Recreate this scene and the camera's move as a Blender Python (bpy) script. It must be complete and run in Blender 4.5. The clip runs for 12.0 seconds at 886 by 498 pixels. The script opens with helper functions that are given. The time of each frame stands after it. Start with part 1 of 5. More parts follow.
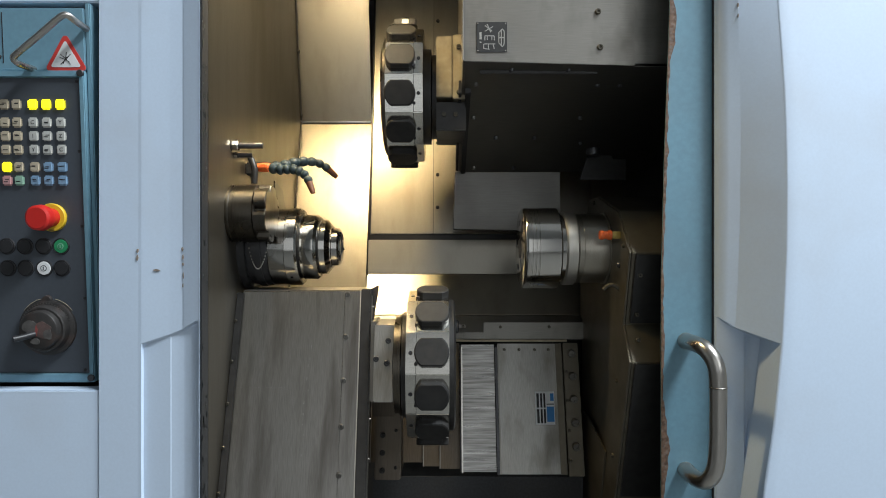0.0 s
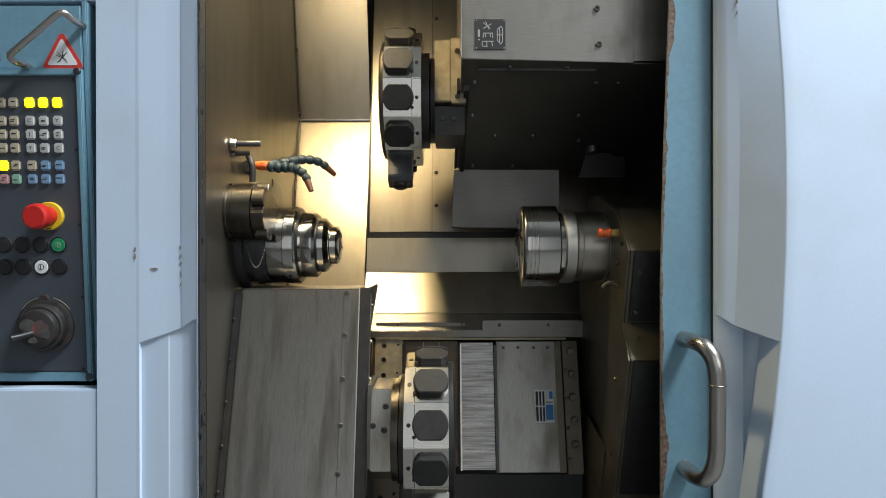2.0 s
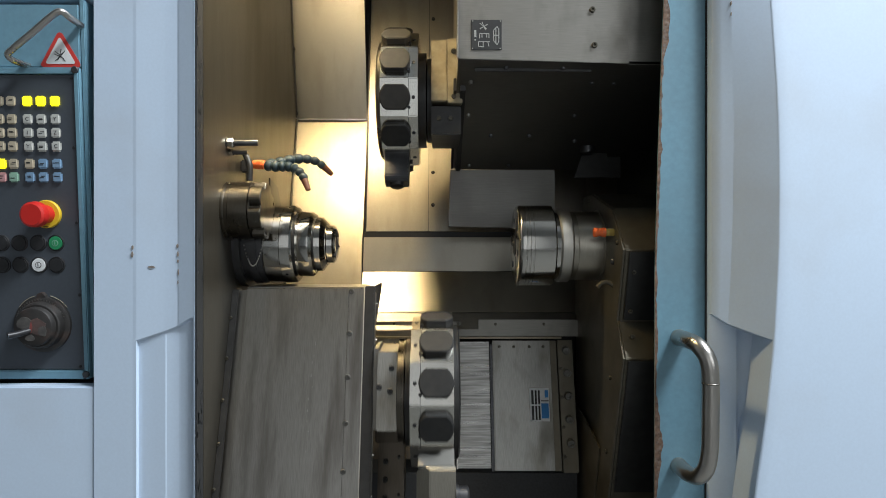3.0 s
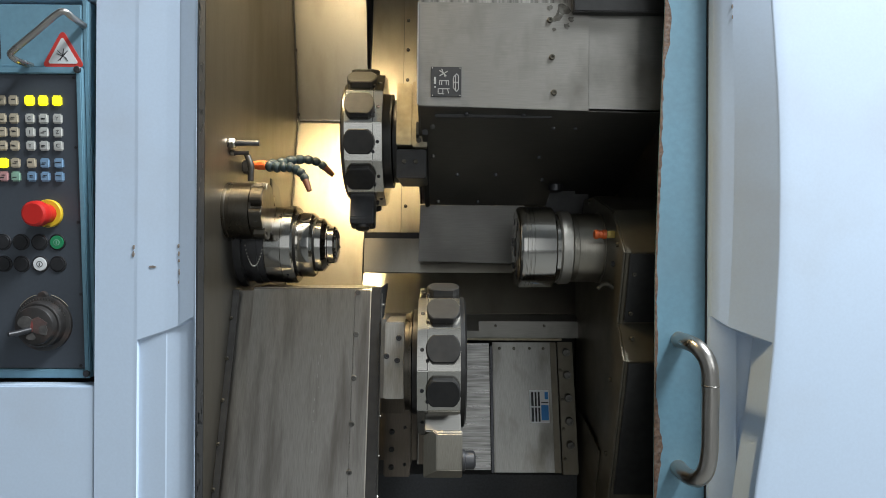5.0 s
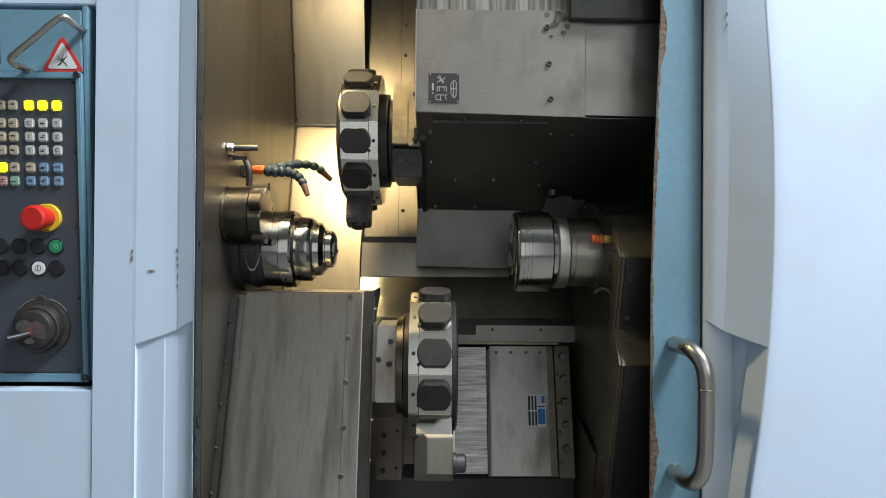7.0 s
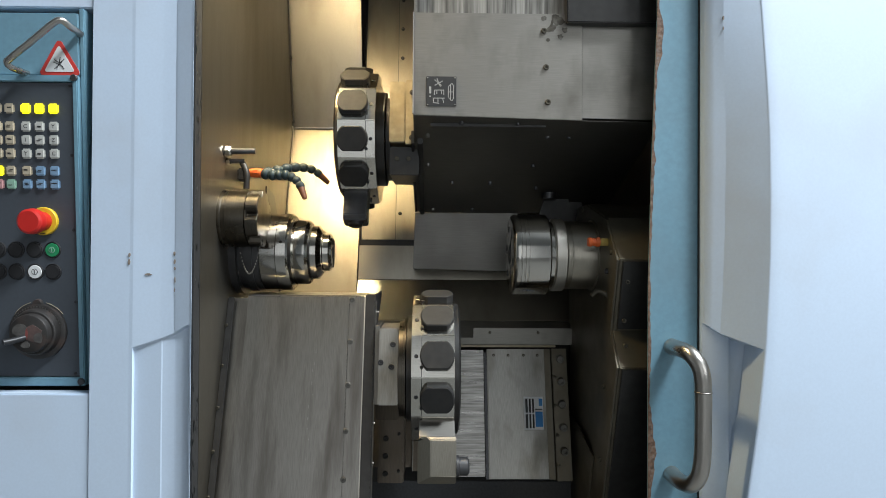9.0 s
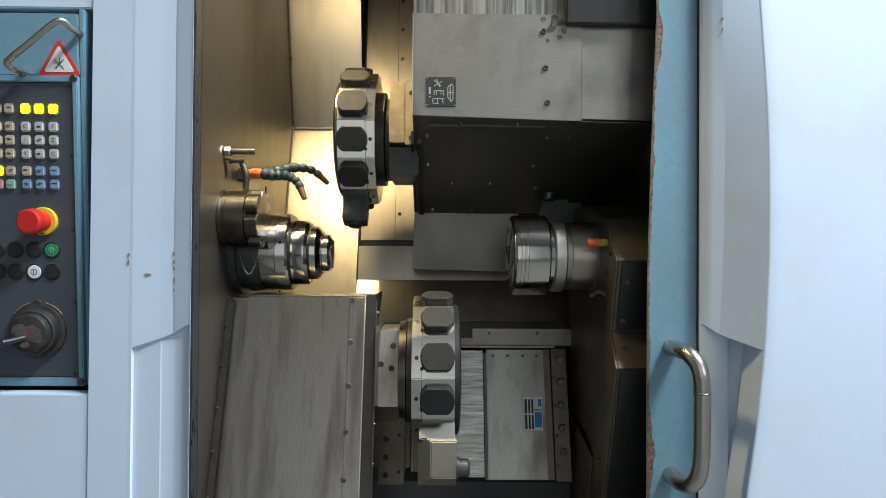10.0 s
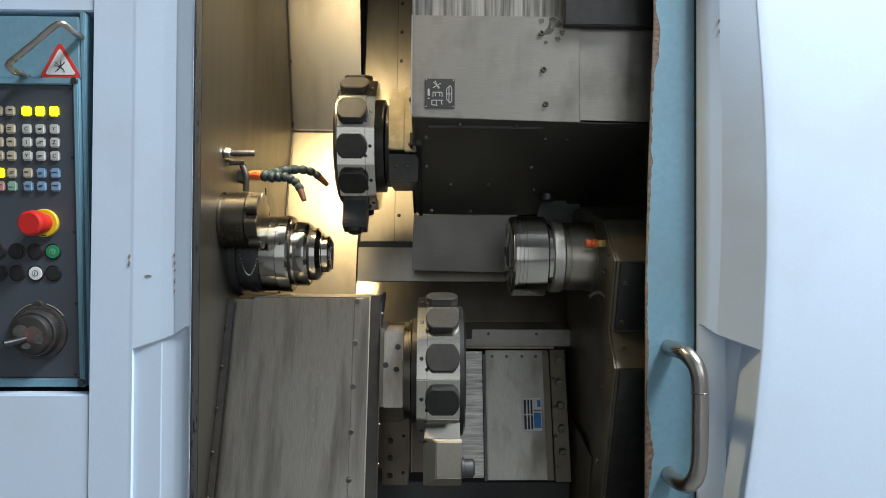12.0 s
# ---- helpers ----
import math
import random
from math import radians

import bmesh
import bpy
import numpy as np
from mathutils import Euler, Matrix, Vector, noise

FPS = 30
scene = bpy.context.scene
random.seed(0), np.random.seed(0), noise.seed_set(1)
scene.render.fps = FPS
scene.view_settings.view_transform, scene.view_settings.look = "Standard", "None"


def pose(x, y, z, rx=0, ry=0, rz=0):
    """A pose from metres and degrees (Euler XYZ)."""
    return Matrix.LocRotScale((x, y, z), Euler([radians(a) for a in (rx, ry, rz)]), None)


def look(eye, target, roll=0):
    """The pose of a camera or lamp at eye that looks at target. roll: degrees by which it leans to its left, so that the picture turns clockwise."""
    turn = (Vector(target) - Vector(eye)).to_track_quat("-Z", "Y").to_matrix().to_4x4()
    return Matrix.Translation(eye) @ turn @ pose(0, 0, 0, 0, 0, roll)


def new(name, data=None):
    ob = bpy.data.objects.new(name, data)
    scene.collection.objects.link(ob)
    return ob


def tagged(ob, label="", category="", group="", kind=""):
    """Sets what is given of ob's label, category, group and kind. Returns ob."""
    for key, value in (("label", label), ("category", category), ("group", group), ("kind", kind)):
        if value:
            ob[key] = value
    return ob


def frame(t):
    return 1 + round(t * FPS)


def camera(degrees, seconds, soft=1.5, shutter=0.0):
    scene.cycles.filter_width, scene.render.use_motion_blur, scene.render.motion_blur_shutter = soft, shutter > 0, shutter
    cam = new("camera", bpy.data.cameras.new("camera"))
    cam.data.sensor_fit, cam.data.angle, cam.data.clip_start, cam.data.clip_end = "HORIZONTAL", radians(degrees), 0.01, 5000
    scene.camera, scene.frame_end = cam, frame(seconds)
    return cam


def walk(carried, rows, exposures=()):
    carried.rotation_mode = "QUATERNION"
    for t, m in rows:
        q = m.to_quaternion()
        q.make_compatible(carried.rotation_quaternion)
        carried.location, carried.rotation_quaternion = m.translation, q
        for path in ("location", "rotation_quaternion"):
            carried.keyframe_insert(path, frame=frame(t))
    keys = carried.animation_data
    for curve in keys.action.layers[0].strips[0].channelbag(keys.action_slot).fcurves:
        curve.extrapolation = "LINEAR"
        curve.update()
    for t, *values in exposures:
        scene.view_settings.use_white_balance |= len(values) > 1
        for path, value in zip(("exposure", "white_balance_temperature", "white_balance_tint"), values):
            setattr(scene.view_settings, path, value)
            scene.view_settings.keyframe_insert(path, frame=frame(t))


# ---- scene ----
cam = camera(70, 12.0, soft=0.9, shutter=0.4)
# x, y, z, pitch, yaw, lean
PATH = [
    (0.0, -0.0001, -1.0072, 1.2502, 0.0, -0.013, -0.009),
    (0.5, 0.0003, -1.0046, 1.2507, -0.058, 0.028, 0.037),
    (1.0, 0.0016, -1.0032, 1.2515, -0.194, 0.167, 0.133),
    (1.5, 0.0014, -1.0038, 1.2502, -0.16, 0.065, 0.137),
    (2.0, 0.0013, -1.0048, 1.2503, -0.18, -0.067, 0.086),
    (2.5, 0.0021, -1.0072, 1.2493, -0.169, -0.219, -0.069),
    (3.0, 0.0027, -1.011, 1.2477, -0.134, -0.34, -0.036),
    (5.0, 0.0027, -1.0123, 1.2467, 0.025, -0.282, -0.322),
    (5.5, 0.0038, -1.0127, 1.2466, 0.119, -0.399, -0.199),
    (6.0, 0.0019, -1.0154, 1.2494, 0.107, -0.576, -0.296),
    (6.5, 0.0026, -1.0183, 1.2487, 0.295, -0.582, -0.292),
    (7.0, 0.0003, -1.0186, 1.2482, 0.361, -0.623, -0.388),
    (9.0, -0.0012, -1.0194, 1.2497, 0.562, -0.923, -0.331),
    (9.5, -0.0009, -1.0212, 1.2499, 0.629, -0.874, -0.333),
    (10.0, -0.0004, -1.0198, 1.2494, 0.622, -0.939, -0.39),
    (10.5, -0.0001, -1.0204, 1.2493, 0.654, -0.963, -0.3),
    (11.0, -0.0009, -1.0209, 1.2488, 0.664, -0.937, -0.379),
    (11.5, -0.0028, -1.0218, 1.2479, 0.689, -1.005, -0.383),
    (12.0, 0.0003, -1.0255, 1.2477, 0.796, -0.978, -0.291),
]


def view(x, y, z, pitch, yaw, lean):
    turn = Matrix.Rotation(radians(yaw), 4, "Z") @ Matrix.Rotation(radians(pitch), 4, "X") @ Matrix.Rotation(radians(lean), 4, "Y")
    return Matrix.Translation((x, y, z)) @ turn @ Matrix.Rotation(radians(90), 4, "X")


walk(cam, [(row[0], view(*row[1:])) for row in PATH], [(0, 0.02), (3.2, 0.03), (4.8, 0.19), (12, 0.24)])

# ---- light: cool daylight and hall lamps in front, one warm work lamp in the machine ----
world = bpy.data.worlds.new("hall_air")
scene.world = world
world.use_nodes = True
world.node_tree.nodes["Background"].inputs[0].default_value = (0.55, 0.68, 0.9, 1)
world.node_tree.nodes["Background"].inputs[1].default_value = 0.25
scene.view_settings.exposure = 0.0


def area_lamp(name, eye, target, sx, sy, power, colour):
    data = bpy.data.lights.new(name, "AREA")
    data.shape, data.size, data.size_y, data.energy, data.color = "RECTANGLE", sx, sy, power, colour
    ob = new(name, data)
    ob.matrix_world = look(eye, target)
    return ob


area_lamp("hall_ceiling_light", (2.5, -1.25, 5.0), (1.0, -0.3, 1.0), 2.0, 0.8, 440, (0.88, 0.95, 1.0))
area_lamp("hall_window_light", (2.6, -3.5, 2.3), (0.1, 0, 1.25), 2.4, 1.9, 29, (0.91, 0.96, 1.0))
area_lamp("hall_window_light_low", (-0.3, -4.2, 1.8), (-0.1, 0, 1.25), 2.4, 3.0, 12, (0.93, 0.97, 1.0))
work = area_lamp("work_lamp_bulb", (-0.272, 0.04, 1.975), (-0.21, 0.32, 1.22), 0.12, 0.06, 5.2, (1.0, 0.77, 0.41))
work.data.spread = radians(138)


# ---- materials ----
def material(name, colour, rough=0.5, metal=0.0, vary=0.12, scale=30.0, stretch=(1, 1, 1), bump=0.05, glow=None, strength=0.0, dirt=None, dirt_amount=0.0, dirt_scale=6.0, spread=0.0, run=(1, 1, 1), spec=0.5):
    m = bpy.data.materials.new(name)
    m.use_nodes = True
    n, l = m.node_tree.nodes, m.node_tree.links
    b = n["Principled BSDF"]
    b.inputs["Metallic"].default_value = metal
    b.inputs["Specular IOR Level"].default_value = spec
    tc = n.new("ShaderNodeTexCoord")
    mp = n.new("ShaderNodeMapping")
    mp.inputs["Scale"].default_value = stretch
    l.new(tc.outputs["Object"], mp.inputs["Vector"])
    fine = n.new("ShaderNodeTexNoise")
    fine.inputs["Scale"].default_value, fine.inputs["Detail"].default_value = scale, 6
    l.new(mp.outputs["Vector"], fine.inputs["Vector"])
    broad = n.new("ShaderNodeTexNoise")
    broad.inputs["Scale"].default_value, broad.inputs["Detail"].default_value = dirt_scale, 8
    smear = n.new("ShaderNodeMapping")
    smear.inputs["Scale"].default_value = run
    l.new(tc.outputs["Object"], smear.inputs["Vector"])
    l.new(smear.outputs["Vector"], broad.inputs["Vector"])
    ramp = n.new("ShaderNodeMapRange")
    ramp.inputs["From Min"].default_value, ramp.inputs["From Max"].default_value = 0.3, 0.7
    ramp.inputs["To Min"].default_value, ramp.inputs["To Max"].default_value = 1 - vary, 1 + vary
    l.new(fine.outputs["Fac"], ramp.inputs["Value"])
    mul = n.new("ShaderNodeVectorMath")
    mul.operation = "SCALE"
    mul.inputs[0].default_value = colour
    l.new(ramp.outputs["Result"], mul.inputs["Scale"])
    out = mul.outputs["Vector"]
    if dirt:
        mask = n.new("ShaderNodeMapRange")
        mask.inputs["From Min"].default_value, mask.inputs["From Max"].default_value = 0.48, 0.75
        mask.inputs["To Max"].default_value = dirt_amount
        l.new(broad.outputs["Fac"], mask.inputs["Value"])
        mix = n.new("ShaderNodeMix")
        mix.data_type = "RGBA"
        l.new(mask.outputs["Result"], mix.inputs["Factor"])
        l.new(out, mix.inputs["A"])
        mix.inputs["B"].default_value = (*dirt, 1)
        out = mix.outputs["Result"]
    l.new(out, b.inputs["Base Color"])
    rr = n.new("ShaderNodeMapRange")
    rr.inputs["To Min"].default_value, rr.inputs["To Max"].default_value = max(0.03, rough - 0.12 - spread), min(1, rough + 0.12 + spread)
    l.new(broad.outputs["Fac"], rr.inputs["Value"])
    l.new(rr.outputs["Result"], b.inputs["Roughness"])
    if bump:
        bp = n.new("ShaderNodeBump")
        bp.inputs["Strength"].default_value, bp.inputs["Distance"].default_value = bump, 0.002
        l.new(fine.outputs["Fac"], bp.inputs["Height"])
        l.new(bp.outputs["Normal"], b.inputs["Normal"])
    if glow:
        b.inputs["Emission Color"].default_value = (*glow, 1)
        b.inputs["Emission Strength"].default_value = strength
    return m


PAINT = material("pale_blue_paint", (0.55, 0.655, 0.79), 0.42, 0, 0.02, 220, bump=0.012, dirt=(0.45, 0.46, 0.48), dirt_amount=0.35, dirt_scale=5)
BLUE = material("mid_blue_paint", (0.16, 0.305, 0.39), 0.4, 0, 0.06, 120, bump=0.05, dirt=(0.16, 0.25, 0.3), dirt_amount=0.5, dirt_scale=7)
RUST = material("bare_rusty_edge", (0.15, 0.09, 0.06), 0.8, 0, 0.5, 160, bump=0.08, dirt=(0.36, 0.35, 0.33), dirt_amount=0.45, dirt_scale=150)
WORNPALE = material("pale_scuffed_rubber", (0.22, 0.23, 0.25), 0.7, 0, 0.4, 300)
CHIP = material("brown_grey_primer", (0.24, 0.205, 0.18), 0.8, 0, 0.4, 200)
RUBBER = material("black_rubber", (0.02, 0.021, 0.023), 0.6, 0, 0.3, 200)
STEEL = material("brushed_stainless_sheet", (0.42, 0.39, 0.33), 0.34, 1.0, 0.12, 25, (60, 60, 1.2), 0.04, dirt=(0.27, 0.24, 0.185), dirt_amount=0.6, dirt_scale=7, spread=-0.06, run=(2.5, 2.5, 0.6))
# stainless sheet for the side wall the lamp misses; its shade is in the colour
WALLST = material("shade_darkened_side_wall", (0.175, 0.164, 0.142), 0.46, 1.0, 0.10, 25, (60, 60, 1.2), 0.03, dirt=(0.15, 0.135, 0.105), dirt_amount=0.6, dirt_scale=8, spread=-0.05, run=(2.5, 2.5, 0.5))
STEEL_H = material("brushed_stainless_plate", (0.27, 0.257, 0.232), 0.4, 0.95, 0.1, 25, (1.2, 60, 60), 0.04, dirt=(0.15, 0.142, 0.125), dirt_amount=0.6, dirt_scale=9, run=(1.6, 1, 1))
PLATE = material("dull_stainless_plate", (0.265, 0.252, 0.228), 0.42, 0.8, 0.1, 25, (1.2, 60, 60), 0.04, dirt=(0.12, 0.112, 0.096), dirt_amount=0.7, dirt_scale=9, run=(1.6, 1, 1))
BEDST = material("oily_bed_plate", (0.34, 0.33, 0.305), 0.4, 0.9, 0.12, 25, (40, 8, 1.2), 0.04, dirt=(0.15, 0.135, 0.105), dirt_amount=0.75, dirt_scale=11, run=(2, 1, 0.8))
STREAK = material("streaked_bright_steel", (0.36, 0.35, 0.33), 0.3, 0.95, 0.45, 12, (1.0, 3, 22), 0.05, dirt=(0.22, 0.21, 0.19), dirt_amount=0.7, dirt_scale=10, run=(0.6, 1, 9))
SCRATCH = material("scratched_steel_sheet", (0.26, 0.25, 0.23), 0.4, 0.7, 0.6, 6, (30, 8, 1.0), 0.06, dirt=(0.08, 0.075, 0.065), dirt_amount=0.8, dirt_scale=20, run=(4, 1, 0.5))
OIL = material("dark_oil_stain", (0.075, 0.068, 0.055), 0.35, 0.3, 0.5, 120, dirt=(0.2, 0.19, 0.17), dirt_amount=0.9, dirt_scale=90)
COVER = material("worn_steel_way_cover", (0.275, 0.262, 0.24), 0.34, 1.0, 0.12, 18, (40, 8, 1.0), 0.04, dirt=(0.13, 0.116, 0.102), dirt_amount=0.85, dirt_scale=13, spread=-0.09, run=(3.0, 0.6, 0.35))
DARKSTEEL = material("oily_dark_steel", (0.10, 0.10, 0.105), 0.42, 0.8, 0.15, 40, bump=0.05, dirt=(0.04, 0.04, 0.04), dirt_amount=0.6)
GROUND = material("ground_steel", (0.62, 0.60, 0.55), 0.17, 1.0, 0.06, 40, (1, 12, 12), 0.006, dirt=(0.4, 0.36, 0.28), dirt_amount=0.3, dirt_scale=18)
CHROME = material("polished_steel", (0.58, 0.56, 0.52), 0.13, 1.0, 0.06, 50, (60, 1, 1), 0.005, dirt=(0.36, 0.32, 0.26), dirt_amount=0.25, dirt_scale=12, spread=-0.09)
BRASSY = material("oil_stained_steel", (0.36, 0.315, 0.23), 0.4, 0.7, 0.2, 60, bump=0.1, dirt=(0.3, 0.24, 0.14), dirt_amount=0.6, dirt_scale=25)
CAP = material("dark_plastic_cap", (0.026, 0.0255, 0.025), 0.55, 0, 0.12, 90, bump=0.04, dirt=(0.05, 0.046, 0.041), dirt_amount=0.4, dirt_scale=30, spec=0.18)
HEAD = material("oily_grey_casting", (0.105, 0.095, 0.074), 0.42, 0.8, 0.12, 30, bump=0.05, dirt=(0.09, 0.085, 0.07), dirt_amount=0.7, dirt_scale=6)
CAST = material("warm_grey_casting", (0.15, 0.134, 0.102), 0.42, 0.8, 0.14, 30, bump=0.05, dirt=(0.09, 0.08, 0.06), dirt_amount=0.75, dirt_scale=7)
STEEL_D = material("dull_dark_sheet", (0.18, 0.173, 0.158), 0.42, 0.9, 0.1, 25, (1.2, 60, 60), 0.04, dirt=(0.14, 0.13, 0.12), dirt_amount=0.6, dirt_scale=9)
SATINED = material("satin_turned_steel", (0.60, 0.575, 0.52), 0.42, 0.9, 0.06, 40, (60, 1, 1), 0.01, dirt=(0.4, 0.36, 0.29), dirt_amount=0.3, dirt_scale=18)
STAINED = material("brown_stained_steel", (0.105, 0.086, 0.066), 0.42, 0.7, 0.15, 25, (20, 6, 1.2), 0.05, dirt=(0.10, 0.08, 0.055), dirt_amount=0.8, dirt_scale=14)
BRASS = material("tarnished_brass", (0.34, 0.25, 0.07), 0.4, 0.8, 0.2, 80)
OILED = material("oily_turned_steel", (0.11, 0.098, 0.08), 0.3, 1.0, 0.15, 40, (50, 1, 1), 0.03, dirt=(0.05, 0.045, 0.04), dirt_amount=0.7, dirt_scale=22)
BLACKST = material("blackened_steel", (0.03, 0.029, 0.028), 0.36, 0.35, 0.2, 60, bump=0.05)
PANEL = material("dark_grey_panel_film", (0.06, 0.07, 0.085), 0.5, 0, 0.05, 150, bump=0.02)
KEY_BEIGE = material("beige_key", (0.46, 0.40, 0.30), 0.5, 0, 0.05, 100)
KEY_WHITE = material("white_key", (0.5, 0.5, 0.47), 0.5, 0, 0.05, 100)
KEY_BLUE = material("blue_key", (0.2, 0.32, 0.46), 0.5, 0, 0.05, 100)
KEY_PINK = material("pink_key", (0.5, 0.28, 0.28), 0.5, 0, 0.05, 100)
KEY_GREEN = material("green_key", (0.26, 0.42, 0.33), 0.5, 0, 0.05, 100)
KEY_LIT = material("lit_yellow_key", (0.9, 0.8, 0.05), 0.5, 0, 0.0, 100, bump=0, glow=(1.0, 0.92, 0.0), strength=1.1)
RED = material("red_plastic", (0.55, 0.02, 0.015), 0.4, 0, 0.05, 80)
YELLOW = material("yellow_plastic", (0.75, 0.5, 0.03), 0.45, 0, 0.05, 80)
GREEN = material("green_button", (0.02, 0.25, 0.1), 0.4, 0, 0.05, 80)
WHITE = material("white_print", (0.75, 0.76, 0.76), 0.5, 0, 0.03, 80)
PRINTGREY = material("worn_grey_print", (0.36, 0.36, 0.34), 0.5, 0, 0.2, 300)
SIGNRED = material("red_print", (0.6, 0.05, 0.04), 0.5, 0, 0.03, 80)
BLACK = material("black_plastic", (0.02, 0.02, 0.022), 0.45, 0, 0.1, 80)
WORNBLACK = material("worn_black_plastic", (0.026, 0.024, 0.023), 0.5, 0, 0.3, 50, dirt=(0.16, 0.09, 0.07), dirt_amount=0.3, dirt_scale=40)
FADED = material("faded_reddish_plastic", (0.12, 0.075, 0.068), 0.6, 0, 0.4, 70, dirt=(0.04, 0.035, 0.033), dirt_amount=0.9, dirt_scale=45)
DULLGREY = material("rubbed_grey_plastic", (0.085, 0.08, 0.076), 0.6, 0, 0.3, 90, dirt=(0.035, 0.033, 0.032), dirt_amount=0.9, dirt_scale=60)
REDWORN = material("red_paint_remnant", (0.20, 0.05, 0.045), 0.6, 0, 0.4, 90)
ORANGE = material("orange_plastic", (0.75, 0.14, 0.03), 0.4, 0, 0.1, 60)
HOSE = material("blue_grey_hose_plastic", (0.02, 0.036, 0.042), 0.45, 0, 0.1, 60)
NOZZLE = material("brown_nozzle_plastic", (0.13, 0.05, 0.025), 0.45, 0, 0.1, 60)
SATIN = material("satin_stainless_tube", (0.50, 0.475, 0.44), 0.30, 1.0, 0.06, 60, (40, 40, 1), 0.02)
PLATEBLACK = material("black_engraved_plate", (0.035, 0.035, 0.036), 0.5, 0.2, 0.1, 80)
PRINTBLUE = material("blue_print", (0.03, 0.22, 0.55), 0.45, 0, 0.03, 80)
FLOOR = material("grey_concrete", (0.13, 0.13, 0.125), 0.7, 0, 0.15, 12, bump=0.1)
WALLM = material("hall_wall_paint", (0.6, 0.62, 0.63), 0.8, 0, 0.05, 12)

# ---- mesh helpers ----
ORIGIN = {}


def thing(name, base, label, category, group="", kind=""):
    ob = new(name)
    ob.location = base
    ob.empty_display_size = 0.02
    ORIGIN[ob] = Vector(base)
    return tagged(ob, label, category, group, kind)


def part(name, bm, mat, parent=None, label="", at=None, smooth=False):
    """Links a bmesh, in world coordinates, as one mesh under a thing or a part."""
    here = Vector(at) if at is not None else (ORIGIN[parent] if parent else Vector((0, 0, 0)))
    bmesh.ops.recalc_face_normals(bm, faces=bm.faces)
    bmesh.ops.translate(bm, verts=bm.verts, vec=-here)
    me = bpy.data.meshes.new(name)
    bm.to_mesh(me)
    bm.free()
    me.materials.append(mat)
    ob = new(name, me)
    if parent:
        ob.parent = parent
        ob.location = here - ORIGIN[parent]
    else:
        ob.location = here
    ORIGIN[ob] = here
    if smooth:
        for f in me.polygons:
            f.use_smooth = True
        me.set_sharp_from_angle(angle=radians(35))
    if label:
        ob["label"] = label
    return ob


def structure(name, bm, mat, label, category, smooth=False):
    return tagged(part(name, bm, mat, smooth=smooth), label, category, kind="structure")


def bevelled(bm, width, segments=2):
    if width:
        edges = [e for e in bm.edges if len(e.link_faces) == 2 and e.calc_face_angle() > 0.35]
        bmesh.ops.bevel(bm, geom=edges, offset=width, segments=segments, affect="EDGES", clamp_overlap=True)
    return bm


def box(x0, x1, y0, y1, z0, z1, bevel=0.0015, bm=None):
    one = bmesh.new()
    bmesh.ops.create_cube(one, size=1, matrix=Matrix.Translation(((x0 + x1) / 2, (y0 + y1) / 2, (z0 + z1) / 2)) @ Matrix.Diagonal((abs(x1 - x0), abs(y1 - y0), abs(z1 - z0), 1)))
    return bevelled(one, bevel)


def prism(points, axis, a, b, bevel=0.0015):
    """A polygon swept from a to b along axis. Points: (y, z) for x, (x, z) for y, (x, y) for z."""
    bm = bmesh.new()

    def put(p, c):
        return {"x": (c, p[0], p[1]), "y": (p[0], c, p[1]), "z": (p[0], p[1], c)}[axis]
    low = [bm.verts.new(put(p, a)) for p in points]
    high = [bm.verts.new(put(p, b)) for p in points]
    n = len(points)
    bm.faces.new(low)
    bm.faces.new(high)
    for i in range(n):
        bm.faces.new((low[i], low[(i + 1) % n], high[(i + 1) % n], high[i]))
    bmesh.ops.recalc_face_normals(bm, faces=bm.faces)
    return bevelled(bm, bevel)


def turned(profile, centre, axis="x", seg=48):
    """A solid of revolution; profile: (along, radius)."""
    bm = bmesh.new()
    rings = []
    for a, r in profile:
        ring = []
        for k in range(seg):
            t = 2 * math.pi * k / seg
            u, v = r * math.cos(t), r * math.sin(t)
            p = {"x": (a, centre[1] + u, centre[2] + v), "y": (centre[0] + u, a, centre[2] + v), "z": (centre[0] + u, centre[1] + v, a)}[axis]
            ring.append(bm.verts.new(p))
        rings.append(ring)
    bm.faces.new(rings[0])
    bm.faces.new(rings[-1])
    for r0, r1 in zip(rings, rings[1:]):
        for k in range(seg):
            bm.faces.new((r0[k], r0[(k + 1) % seg], r1[(k + 1) % seg], r1[k]))
    return bm


def disc(p, r, depth, axis="y", seg=20):
    """A short cylinder with a chamfer, from p back along +axis."""
    i = "xyz".index(axis)
    a = p[i]
    return turned([(a, r * 0.85), (a + depth * 0.2, r), (a + depth, r)], p, axis, seg)


